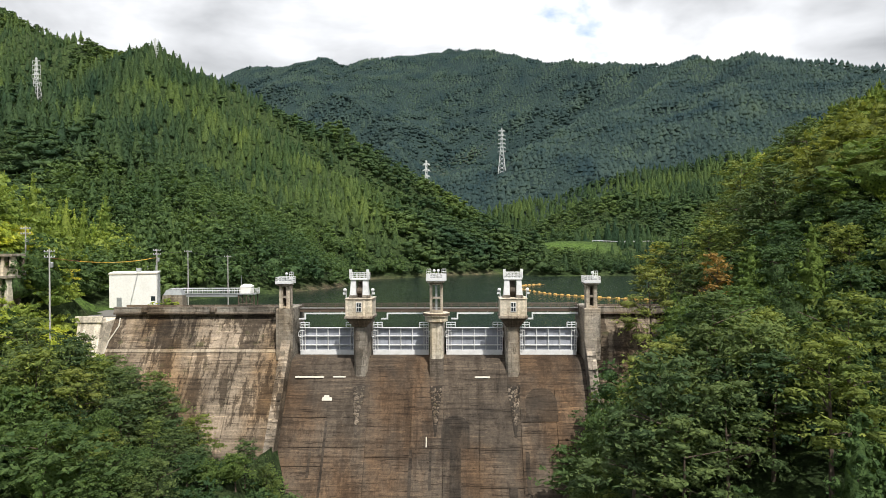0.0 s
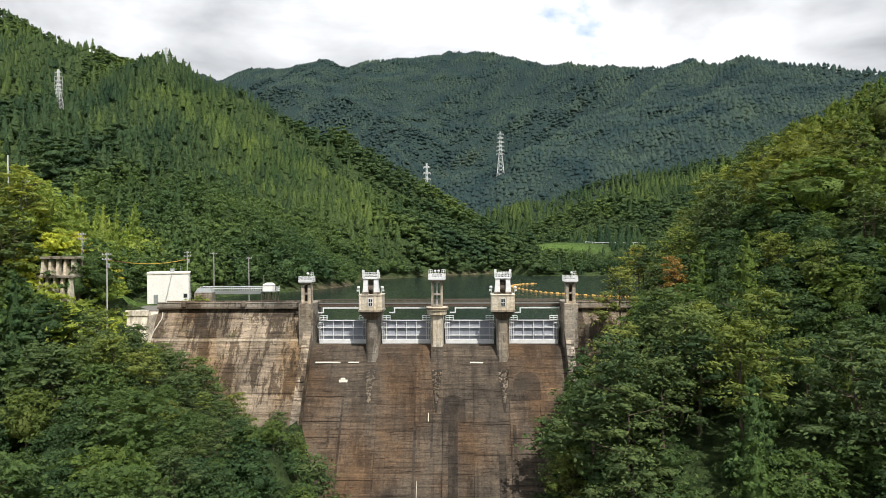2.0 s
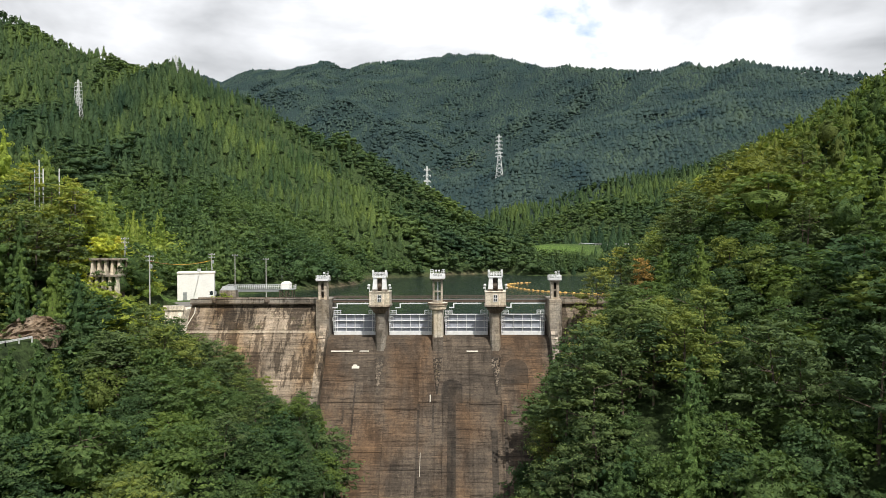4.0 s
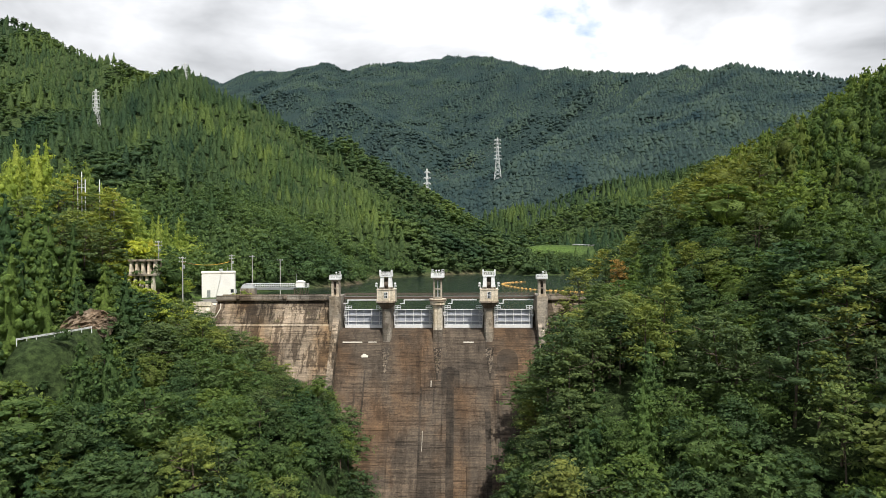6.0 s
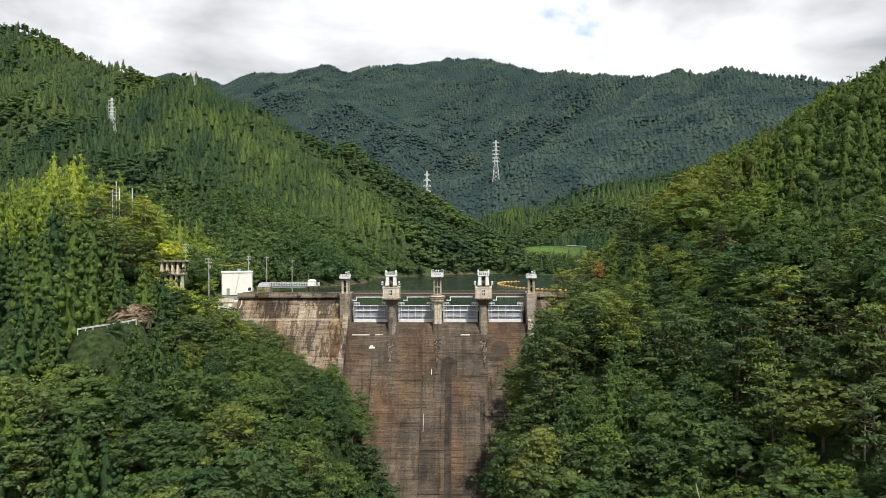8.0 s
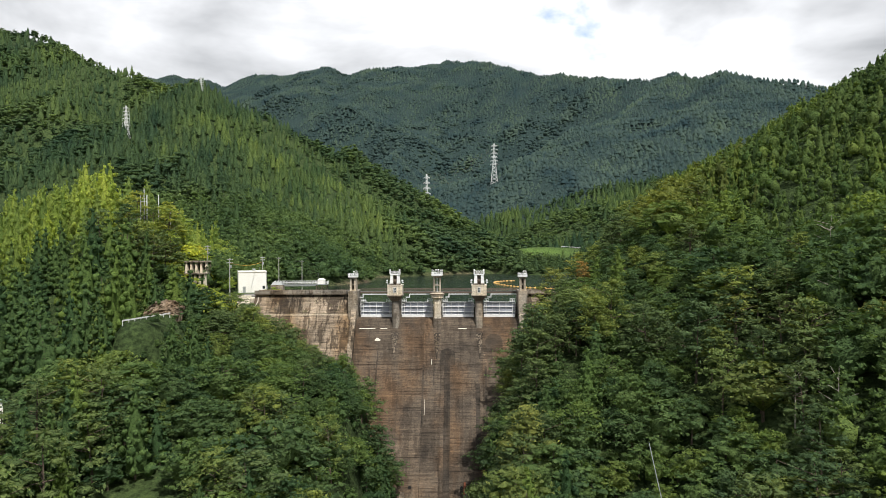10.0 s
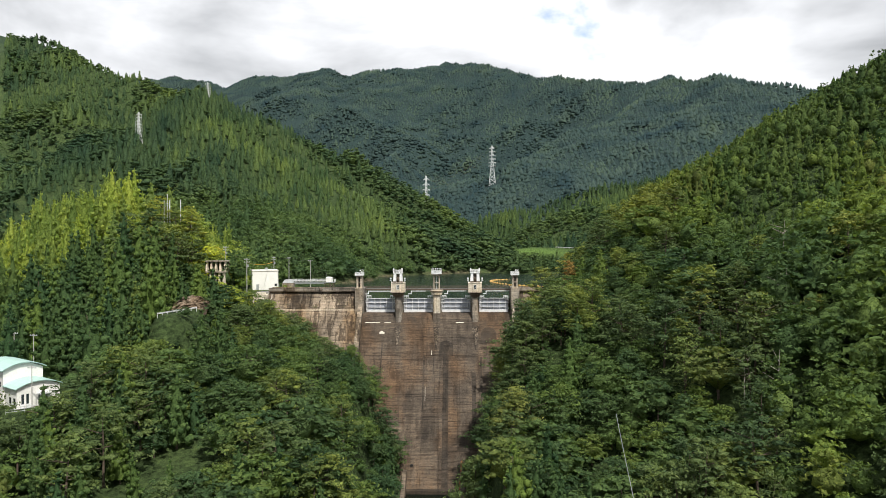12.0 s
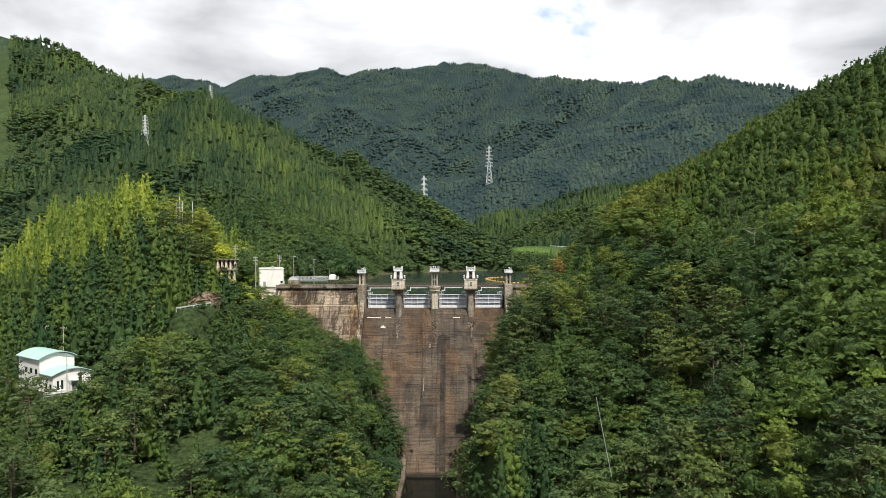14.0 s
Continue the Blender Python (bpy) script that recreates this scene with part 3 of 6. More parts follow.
box(bm, -70.8, -66.0, 121.2, 121.7, -3.0, -1.9, bevel=0.05)
part("wing_buttress", bm, M_CREAM, dam)

# walls that train the water, down both sides of the spillway
for x0, x1, h0, h1 in ((-34.3, -32.7, -35.3, -32.65), (17.9, 19.5, 17.85, 20.6)):
    prof = [(face_y(-58) - 3.0, -58), (face_y(-7.2) - 3.0, -7.2), (121.3, -5.9), (131, -5.9), (131, -58)]
    part("training_wall", prism(prof, x0, x1), M_STONE, dam, "stepped side wall of the spillway")
    part("tower_base", boxed(h0, h1, 121.2, 131, -9.5, -0.6, bevel=0.08), M_PIER, dam, "grey weathered block under the tower")
    k, z, rnd = 0, -7.6, random.Random(int(h0))
    while z > -50:
        hgt = rnd.uniform(0.4, 1.1)
        xm = x0 + (x1 - x0) * rnd.uniform(0.3, 0.7)
        for xa, xb in ((x0 + 0.06, xm - 0.03), (xm + 0.03, x1 - 0.06)):
            out = rnd.uniform(3.02, 3.34)
            bm = prism([(face_y(z - hgt) - out, z - hgt), (face_y(z) - out + 0.08, z - 0.05), (face_y(z) - 2.9, z - 0.05), (face_y(z - hgt) - 2.9, z - hgt)], xa, xb)
            part("stone", bm, M_STONE, dam)
        z -= hgt
        k += 1

# piers between the gates, rounded at the nose, with a worn tail under each
for x in PIERS[1:4]:
    bm = bmesh.new()
    h = 1.15
    outline = [(x - h, 130), (x - h, 120.5), (x - h + 0.35, 119.9), (x + h - 0.35, 119.9), (x + h, 120.5), (x + h, 130)]
    lo = [bm.verts.new((px, py, -13.4 - (0.0 if py < 121 else 10))) for px, py in outline]
    hi = [bm.verts.new((px, py, -1.8)) for px, py in outline]
    for a in range(6):
        bm.faces.new((lo[a], lo[(a + 1) % 6], hi[(a + 1) % 6], hi[a]))
    bm.faces.new(hi)
    bm.faces.new(lo[::-1])
    bmesh.ops.recalc_face_normals(bm, faces=bm.faces)
    part("pier", bm, M_CREAM if x == PIERS[2] else M_PIER, dam, "pale weathered pier" if x == PIERS[2] else "grey weathered pier")
    if x == PIERS[2]:
        part("pier_base", boxed(x - 1.18, x + 1.18, 119.86, 122.5, -13.45, -9.0, bevel=0.05), M_DARKC, dam, "darker lower half of the pale pier")
    rnd = random.Random(int(x * 10))
    bm = bmesh.new()
    for k in range(80):
        s = rnd.random()
        z = -13.5 - 5.5 * s
        w = 0.95 * (1 - s) + 0.12
        cx, r = x + rnd.uniform(-w, w), rnd.uniform(0.08, 0.24)
        o = bmesh.ops.create_icosphere(bm, subdivisions=1, radius=r)
        for v in o["verts"]:
            v.co = Vector((v.co.x * rnd.uniform(0.6, 1.5), v.co.y * 0.8, v.co.z * rnd.uniform(0.7, 1.6))) + Vector((cx, face_y(z) - 0.32, z))
    part("worn_tail", bm, M_ROCK, dam, "eroded rubble concrete")
    bm = bmesh.new()
    prism([(face_y(-13.4) - 0.34, -13.4), (face_y(-13.4) + 1, -13.4), (face_y(-20.5) + 1, -20.5), (face_y(-20.5) - 0.30, -20.5)], x - 0.16, x + 0.16, bm)
    for v in bm.verts:
        v.co.x = x + (v.co.x - x) * (1 + 5.6 * max(0, (v.co.z + 20.5) / 7.1))
    part("tail_wedge", bm, M_DAMP, dam)

# cast panels of the face: each stands a little proud of its neighbours
cols = (-32.65, -25.4, -18.6, -11.4, -6.1, -0.3, 6.5, 12.3, 17.85)
rows_by_col = ((-13.2, -18.0, -22.1, -24.6, -33, -41, -49, -57.5), (-13.2, -22.1, -31, -40, -49, -57.5), (-13.2, -23.4, -34, -45, -57.5), (-13.2, -22.1, -30, -39, -48, -57.5),
               (-13.2, -18.4, -22.1, -30, -39, -48, -57.5), (-13.2, -22.4, -27.2, -38, -48, -57.5), (-13.2, -18.6, -24.6, -27.0, -36, -47, -57.5), (-13.2, -21, -27.0, -38, -57.5))
rnd = random.Random(4)
for (x0, x1), zs in zip(zip(cols, cols[1:]), rows_by_col):
    for z0, z1 in zip(zs, zs[1:]):
        d = rnd.uniform(0.06, 0.2)
        g = 0.05
        bm = prism([(face_y(z1 + g) - d, z1 + g), (face_y(z0 - g) - d, z0 - g), (face_y(z0 - g) + 0.3, z0 - g), (face_y(z1 + g) + 0.3, z1 + g)], x0 + g, x1 - g)
        part("panel", bm, M_FACE, dam)
# panels of the left and right flank walls
for xa, xb, n in ((-66.2, -34.4, 4), (19.6, 34.8, 2)):
    xs = np.linspace(xa, xb, n + 1)
    zs = (-2.6, -7.7, -12.4, -17.5, -23, -29, -36, -44)
    for x0, x1 in zip(xs, xs[1:]):
        for z0, z1 in zip(zs, zs[1:]):
            d = rnd.uniform(0.04, 0.10) + (0.16 if z0 < -7 else 0.0)
            g = 0.03
            bm = prism([(face_y(z1 + g) - d, z1 + g), (face_y(z0 - g) - d, z0 - g), (face_y(z0 - g) + 0.3, z0 - g), (face_y(z1 + g) + 0.3, z1 + g)], x0 + g, x1 - g)
            part("panel", bm, M_WALLUP if z0 > -7 else M_WALL, dam)

bm = bmesh.new()
pp = [(-65.2, face_y(-2.7) - 0.35, -2.7), (-65.0, face_y(-4.0) - 0.35, -4.0), (-66.0, face_y(-6.5) - 0.35, -6.5), (-66.3, face_y(-10) - 0.35, -10)]
for a, b in zip(pp, pp[1:]):
    rod(bm, a, b, 0.11)
part("drain_hose", bm, M_PATCH, dam, "pale drain hose down the wall")

for x0, x1, z0, z1 in ((-66.0, -34.5, -8.3, -7.8),):
    bm = prism([(face_y(z0) - 0.36, z0), (face_y(z1) - 0.36, z1), (face_y(z1) + 0.1, z1), (face_y(z0) + 0.1, z0)], x0, x1)
    part("lift_ledge", bm, M_LEDGE, dam, "pale ledge between two lifts of concrete")

# pale mortar repairs, and raised patches standing for the dark arched stains on the face
for x0, x1, z0, z1 in ((-31.6, -26.6, -12.25, -12.0), (-25.1, -22.9, -12.2, -12.0), (-0.9, 1.7, -12.25, -12.0), (-26.5, -24.8, -15.6, -15.1), (-26.2, -25.3, -15.1, -14.8),
                       (-8.9, -8.7, -22.0, -20.6), (-10.6, -10.5, -35, -31)):
    bm = prism([(face_y(z0) - 0.26, z0), (face_y(z1) - 0.26, z1), (face_y(z1) + 0.1, z1), (face_y(z0) + 0.1, z0)], x0, x1)
    bmesh.ops.bevel(bm, geom=list(bm.edges), offset=0.06, segments=1, affect="EDGES")
    part("repair_patch", bm, M_PATCH, dam, "pale mortar repair")
for cx, w, zt, zb in ((-4.1, 2.3, -17.6, -22.1), (10.0, 2.6, -13.6, -18.4)):
    bm = bmesh.new()
    ring = [(cx - w, zb), (cx + w, zb)] + [(cx + w * math.cos(a), zt - w * 0.85 + w * 0.85 * math.sin(a)) for a in np.linspace(0, math.pi, 12)]
    fr = [bm.verts.new((x, face_y(z) - 0.23, z)) for x, z in ring]
    bk = [bm.verts.new((x, face_y(z) + 0.1, z)) for x, z in ring]
    bm.faces.new(fr)
    for k in range(len(ring)):
        bm.faces.new((fr[k], bk[k], bk[(k + 1) % len(ring)], fr[(k + 1) % len(ring)]))
    bmesh.ops.recalc_face_normals(bm, faces=bm.faces)
    part("arched_scar", bm, M_DAMP, dam, "raised patch for an arched dark stain on the face")
for x0, x1, z0, z1 in ((-5.0, -3.2, -22.1, -57), (-8.3, -7.9, -22.5, -27.5), (-11.5, -11.0, -22.3, -38), (4.2, 5.5, -27.1, -46), (7.0, 7.6, -22.5, -38), (-25.5, -25.1, -18.5, -36), (-27.6, -27.2, -22.3, -26)):
    bm = prism([(face_y(z1) - 0.235, z1), (face_y(z0) - 0.235, z0), (face_y(z0) + 0.1, z0), (face_y(z1) + 0.1, z1)], x0, x1)
    part("seepage_band", bm, M_DAMP, dam, "dark damp band down the face")

# footing: stilling channel with side walls and dark water
part("apron", boxed(-19, 6, 62, 90, -62, -58.6), M_DARKC, dam)
for x0, x1 in ((-16.4, -15.2), (0.6, 1.8)):
    prof = [(60, -61), (60, -57.4), (82, -57.0), (89, -52.6), (93, -52.6), (93, -61)]
    part("channel_wall", prism(prof, x0, x1), M_DARKC, dam, "stained channel wall at the foot")
part("foot_sill", boxed(-15.2, 0.6, 86.6, 89.5, -59, -57.2, bevel=0.1), M_DAMP, dam)
for x in (-13.9, 0.2):
    bm = bmesh.new()
    lathe(bm, x, 0, [(0.42, 0), (0.5, 0.02), (0.5, 0.3)], 12)
    for v in bm.verts:
        v.co = Vector((v.co.x, face_y(-51.6) - 0.4 + v.co.z, -51.6 + v.co.y))
    part("drain_mouth", bm, M_DARK, dam)
pool = tagged(new("water_pool", mesh_from("water_pool", [[-15.3, 40, -58.2], [0.7, 40, -58.2], [0.7, 87, -58.2], [-15.3, 87, -58.2]], [[0, 1, 2, 3]], M_POOL)),
              "black still pool at the foot of the spillway", "water", kind="structure")
bm = bmesh.new()
rod(bm, (1.0, 92.5, -50.3), (0.4, 85.5, -57.2), 0.28)
pipe = tagged(part("rusty_pipe", bm, M_RUST), "rust-red steel pipe down the channel wall", "pipe")


for cx, cy, cz, s in ((5.5, 71, -57.6, 3.0), (9.0, 69, -57.2, 3.4), (12.5, 72, -56.8, 3.2), (4.2, 66, -58, 2.4), (15.0, 68, -56.5, 2.8), (-18.6, 72, -57.4, 2.2)):
    bm = bmesh.new()
    bmesh.ops.create_icosphere(bm, subdivisions=3, radius=1.0)
    for v in bm.verts:
        k = 1 + 0.5 * noise.noise(v.co * 1.3 + Vector((cx, cy, 0))) + 0.25 * noise.noise(v.co * 3.7 + Vector((cy, cx, 0)))
        v.co = Vector((v.co.x * s * k, v.co.y * s * k, v.co.z * s * 0.5 * k))
    rk = tagged(part("boulder", bm, M_BOULDER), "pale brown bedrock boulder beside the pool", "rock", "boulders at the dam foot")
    rk.location = (cx, cy, cz)


# ---- gates ----
def gate(xc):
    g = thing("spillway_gate", (xc, 124.9, -9.1), "white-framed grey steel spillway gate between concrete piers", "gate", "spillway gates")
    w, h = 4.95, 4.85
    part("skin_plate", boxed(-w, w, 0.10, 0.22, 0.0, h), M_GATE, g, "dull blue-grey steel skin")
    for z0, z1, d in ((h - 0.14, h, 0.45), (h - 1.59, h - 1.45, 0.35), (h - 3.19, h - 3.05, 0.35)):
        part("beam", boxed(-w, w, -d, 0.09, z0, z1, bevel=0.02), M_WHITE, g)
    part("bottom_skirt", boxed(-w, w, -0.30, 0.09, 0.02, 0.86, bevel=0.03), M_WHITE, g, "white skirt plate with dribbled stains")
    part("bottom_seal", boxed(-w, w, -0.2, 0.2, -0.1, 0.015), M_DARK, g)
    for x in (-4.1, -2.05, 0.0, 2.05, 4.1):
        part("post", boxed(x - 0.05, x + 0.05, -0.34, 0.092, 0.86, h - 0.16), M_WHITE, g)
    for s in (-1, 1):
        bm = bmesh.new()
        for x in (4.55, 4.95):
            rod(bm, (s * x, -0.5, 0.7), (s * x, -0.5, h + 0.2), 0.05)
        for k in range(9):
            rod(bm, (s * 4.55, -0.5, 0.9 + k * 0.45), (s * 4.95, -0.5, 0.9 + k * 0.45), 0.03, sides=4)
        part("ladder", bm, M_WHITE, g)
        bm = bmesh.new()
        box(bm, *sorted((s * 3.3, s * 4.9)), -0.75, 0.05, h - 0.02, h + 0.06)
        railing(bm, [(s * 3.3, -0.7, h + 0.06), (s * 4.9, -0.7, h + 0.06)], 0.85, 0.8)
        railing(bm, [(s * 3.3, 0.0, h + 0.06), (s * 4.9, 0.0, h + 0.06)], 0.85, 0.8)
        rod(bm, (s * 3.3, -0.7, h + 0.9), (s * 3.3, 0, h + 0.9), 0.035)
        part("catwalk", bm, M_WHITE, g)
        bm = bmesh.new()
        pts = [(s * 4.1, -0.55, h - 0.5), (s * 4.9, -0.55, h - 0.5), (s * 5.15, -0.55, h - 0.8), (s * 5.2, -0.55, h - 1.5), (s * 4.6, -0.55, h - 1.7)]
        for a, b in zip(pts, pts[1:]):
            rod(bm, a, b, 0.06)
        part("pipe_guard", bm, M_WHITE, g)
    return g


for a, b in zip(PIERS, PIERS[1:]):
    gate((a + b) / 2 + (0.25 if a == PIERS[0] else 0) - (0.3 if b == PIERS[4] else 0))


# ---- hoist houses on the first and third pier ----
def hoist_house(x):
    t = thing("hoist_house", (x, 120.9, -3.55), "cream concrete hoist house on a flared pier with white gantry", "gate house", "hoist houses")
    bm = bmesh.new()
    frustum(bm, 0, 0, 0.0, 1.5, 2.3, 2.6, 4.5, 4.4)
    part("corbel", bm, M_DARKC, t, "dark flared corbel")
    part("floor_slab", boxed(-2.45, 2.45, -2.5, 2.5, 1.5, 1.95, bevel=0.05), M_PIER, t)
    body = part("wall", boxed(-2.25, 2.25, -2.3, 2.3, 1.95, 4.75), M_CREAM, t, "rain-streaked cream wall")
    for px in (-2.1, -0.85, 0.85, 2.1):
        part("pilaster", boxed(px - 0.16, px + 0.16, -2.38, -2.28, 1.95, 4.75, bevel=0.02), M_CREAM, body)
    part("window", boxed(-0.45, 0.45, -2.40, -2.29, 2.65, 4.25), M_WHITE, t)
    for px in (-0.2, 0.2):
        for pz in (3.05, 3.82):
            part("pane", boxed(px - 0.16, px + 0.16, -2.42, -2.39, pz - 0.32, pz + 0.32), M_GLASS, t)
    part("roof_slab", boxed(-2.38, 2.38, -2.45, 2.45, 4.75, 4.95, bevel=0.04), M_CREAM, t)
    for s in (-1, 1):
        bm = bmesh.new()
        frustum(bm, s * 1.1, -1.1, 4.95, 8.0, 1.1, 1.6, 0.8, 1.2)
        for v in bm.verts:
            if v.co.z > 6:
                v.co.x -= s * 0.1
        part("gantry_leg", bm, M_WHITE, t, "tapered white gantry leg")
        part("leg_foot", boxed(s * 1.1 - 0.62, s * 1.1 + 0.62, -2.0, -0.2, 4.95, 5.45), M_PIER, t)
    bm = bmesh.new()
    lathe(bm, 0, 0, [(0.62, -0.55), (0.62, 0.55)], 14)
    for v in bm.verts:
        v.co = Vector((v.co.z, v.co.y - 0.6, v.co.x + 6.2))
    part("winch_drum", bm, M_DARKC, t)
    part("machine_case", boxed(-0.5, 0.5, -0.3, 1.6, 4.95, 7.7), M_DARKC, t)
    part("gantry_head", boxed(-1.55, 1.55, -1.9, 0.9, 8.0, 8.25, bevel=0.04), M_WHITE, t)
    bm = bmesh.new()
    railing(bm, [(-1.5, -1.85, 8.25), (1.5, -1.85, 8.25), (1.5, 0.85, 8.25), (-1.5, 0.85, 8.25), (-1.5, -1.85, 8.25)], 0.95, 0.6, 0.035, 3)
    for s in (-1, 1):
        box(bm, s * 1.45 - 0.22, s * 1.45 + 0.22, -1.8, -1.4, 8.25, 9.8)
    part("railing", bm, M_WHITE, t)
    for s in (-1, 1):
        bm = bmesh.new()
        rod(bm, (s * 2.2, -2.0, 4.95), (s * 2.2, -2.0, 6.2), 0.07)
        o = bmesh.ops.create_icosphere(bm, subdivisions=2, radius=0.32)
        for v in o["verts"]:
            v.co += Vector((s * 2.35, -2.2, 6.35))
        box(bm, s * 2.5 - 0.2, s * 2.5 + 0.2, -2.3, -1.9, 5.6, 5.95)
        part("floodlight", bm, M_WHITE, t)
    return t


for x in (PIERS[1], PIERS[3]):
    hoist_house(x)


# ---- slim towers ----
def tower(x, y, base, disc):
    t = thing("hoist_tower", (x, y, base), "slim weathered concrete hoist tower topped with white railings", "tower", "hoist towers")
    m = M_CREAM if disc else M_PIER
    z0, w = 0.0, 1.0 if disc else 0.82
    if disc:
        bm = bmesh.new()
        lathe(bm, 0, 0, [(1.2, 0), (1.95, 0.35), (2.0, 1.15), (2.25, 1.2), (2.25, 1.75), (2.0, 1.8)], 24)
        part("round_ledge", bm, M_CREAM, t, "round cream ledge with a dark rim")
        bm = bmesh.new()
        lathe(bm, 0, 0, [(2.27, 1.3), (2.3, 1.35), (2.3, 1.7), (2.27, 1.72)], 24)
        part("ledge_rim", bm, M_DARKC, t)
        z0 = 1.8
    top = 6.9 if disc else 4.0
    for s in (-1, 1):
        if disc:
            for y0 in (-0.85, 0.4):
                part("column", boxed(s * 0.92 - 0.2, s * 0.92 + 0.2, y0, y0 + 0.45, z0, top, bevel=0.04), M_TOWER, t)
        else:
            part("column", boxed(s * 0.78 * w - 0.32, s * 0.78 * w + 0.32, -0.85, 0.85, z0, top, bevel=0.04), M_TOWER, t)
    if disc:
        part("hoist_rod", boxed(-0.16, 0.16, -0.2, 0.2, z0, top), M_STEEL, t)
    else:
        # Dark sheet stands in for the shade in the tower's opening.
        part("back_wall", boxed(-0.5, 0.5, 0.5, 0.8, z0, top), M_DARKC, t)
    for zz in (0.02, 0.46, 0.93):
        z = z0 + (top - z0) * zz
        part("cross_beam", boxed(-0.72 if disc else -0.46, 0.72 if disc else 0.46, -0.8, 0.5, z, z + 0.3), M_TOWER, t)
    part("head_slab", boxed(-1.45 * w, 1.45 * w, -1.4, 1.4, top, top + 0.32, bevel=0.06), M_TOWER, t)
    part("platform", boxed(-1.7 * w, 1.7 * w, -1.6, 1.6, top + 0.32, top + 0.5), M_WHITE, t)
    bm = bmesh.new()
    zz = top + 0.5
    railing(bm, [(-1.65 * w, -1.55, zz), (1.65 * w, -1.55, zz), (1.65 * w, 1.55, zz), (-1.65 * w, 1.55, zz), (-1.65 * w, -1.55, zz)], 0.95, 0.55, 0.035, 3)
    part("railing", bm, M_WHITE, t)
    part("kick_plate", boxed(-1.7 * w, 1.7 * w, -1.63, -1.58, zz, zz + 0.3), M_WHITE, t)
    bm = bmesh.new()
    box(bm, -1.0, -0.1, -0.6, 0.6, zz, zz + 0.8, bevel=0.05)
    box(bm, 0.3, 1.0, -0.8, 0.2, zz, zz + 0.6, bevel=0.05)
    part("machine", bm, M_STEEL, t)
    for lx in ((-1.3, 1.3) if disc else (0.9, )):
        bm = bmesh.new()
        railing(bm, [(lx - 0.35, 0.4, zz + 0.9), (lx + 0.35, 0.4, zz + 0.9)], 0.9, 0.35, 0.04, 2)
        box(bm, lx - 0.3, lx + 0.3, 0.3, 0.6, zz, zz + 0.9)
        part("upper_cage", bm, M_WHITE, t)
    for lx in ((-0.35, 0.35) if disc else (0.25, )):
        bm = bmesh.new()
        rod(bm, (lx, -0.2, zz + 0.5), (lx, -0.2, zz + 1.45), 0.05)
        o = bmesh.ops.create_icosphere(bm, subdivisions=2, radius=0.26)
        for v in o["verts"]:
            v.co += Vector((lx, -0.25, zz + 1.55))
        part("lamp", bm, M_WHITE, t)
    return t


tower(PIERS[0], 122.6, -0.6, False)
tower(PIERS[2], 121.1, -3.0, True)
tower(PIERS[4], 122.6, -0.6, False)
part("tower_conduit", boxed(PIERS[0] + 1.25, PIERS[0] + 1.5, 121.3, 121.6, -8, 3.4), M_PIER, dam)

# ---- service bridge and cable tray ----
bridge = thing("service_bridge", (0, 128, -1.7), "narrow brown steel service bridge behind the gates", "bridge")
part("girder", boxed(-32.5, 17.8, -0.9, -0.6, 0.0, 0.55), M_RAILB, bridge)
part("girder", boxed(-32.5, 17.8, 0.6, 0.9, 0.0, 0.55), M_RAILB, bridge)
part("deck", boxed(-32.5, 17.8, -1.0, 1.0, 0.55, 0.65), M_ASPHALT, bridge)
for y in (-0.95, 0.95):
    bm = bmesh.new()
    railing(bm, [(-32.5, y, 0.65), (17.8, y, 0.65)], 0.75, 1.6, 0.05, 2)
    part("railing", bm, M_RAILB, bridge)
for a, b in zip(PIERS, PIERS[1:]):
    x0, x1 = a + (1.6 if a == PIERS[0] else 3.0 if a in (PIERS[1], PIERS[3]) else 2.6), b - (3.0 if b in (PIERS[1], PIERS[3]) else 1.6)
    tray = thing("cable_tray", (x0, 126.4, -2.3), "white painted cable tray slung under the service bridge", "cable tray", "cable trays")
    L = x1 - x0
    part("duct", boxed(0.8, L, -0.12, 0.12, 0.25, 0.5), M_WHITE, tray)
    part("bracket", boxed(0.8, 1.05, -0.12, 0.12, -0.45, 0.25), M_WHITE, tray)
    part("bracket", boxed(-0.2, 1.05, -0.12, 0.12, -0.7, -0.452), M_WHITE, tray)
    part("hanger", boxed(L * 0.4, L * 0.4 + 0.1, -0.05, 0.05, 0.5, 0.75), M_STEEL, tray)
    part("hanger", boxed(L * 0.85, L * 0.85 + 0.1, -0.05, 0.05, 0.5, 0.75), M_STEEL, tray)


def gz(x, y):
    return float(height(np.array([x]), np.array([y]))[0])


# ---- control building, footbridge and intake hut ----
b = thing("control_building", (-75.9, 153.6, -2.8), "plain white flat-roofed control building beside the dam crest", "building", turn=21)
part("wall", boxed(-4.85, 4.85, -4.0, 4.0, -1.2, 7.2, bevel=0.03), M_HOUSE, b)
part("roof", boxed(-4.95, 4.95, -4.1, 4.1, 7.2, 7.5, bevel=0.03), M_HOUSE, b)
part("roof_rim", boxed(-4.97, 4.97, -4.12, -4.0, 7.05, 7.2), M_CREAM, b)
part("door", boxed(-3.4, -2.4, -4.06, -4.0, -0.1, 2.1), M_STEEL, b, "grey steel door")
part("window", boxed(3.4, 4.3, -4.05, -4.0, 1.2, 2.2), M_GLASS, b)
for k in range(7):
    part("rib", boxed(1.2 + k * 0.45, 1.28 + k * 0.45, -4.05, -3.99, 4.4, 6.6), M_HOUSE, b)
bm = bmesh.new()
rod(bm, (4.7, -4.15, 0), (4.7, -4.15, 7.2), 0.08)
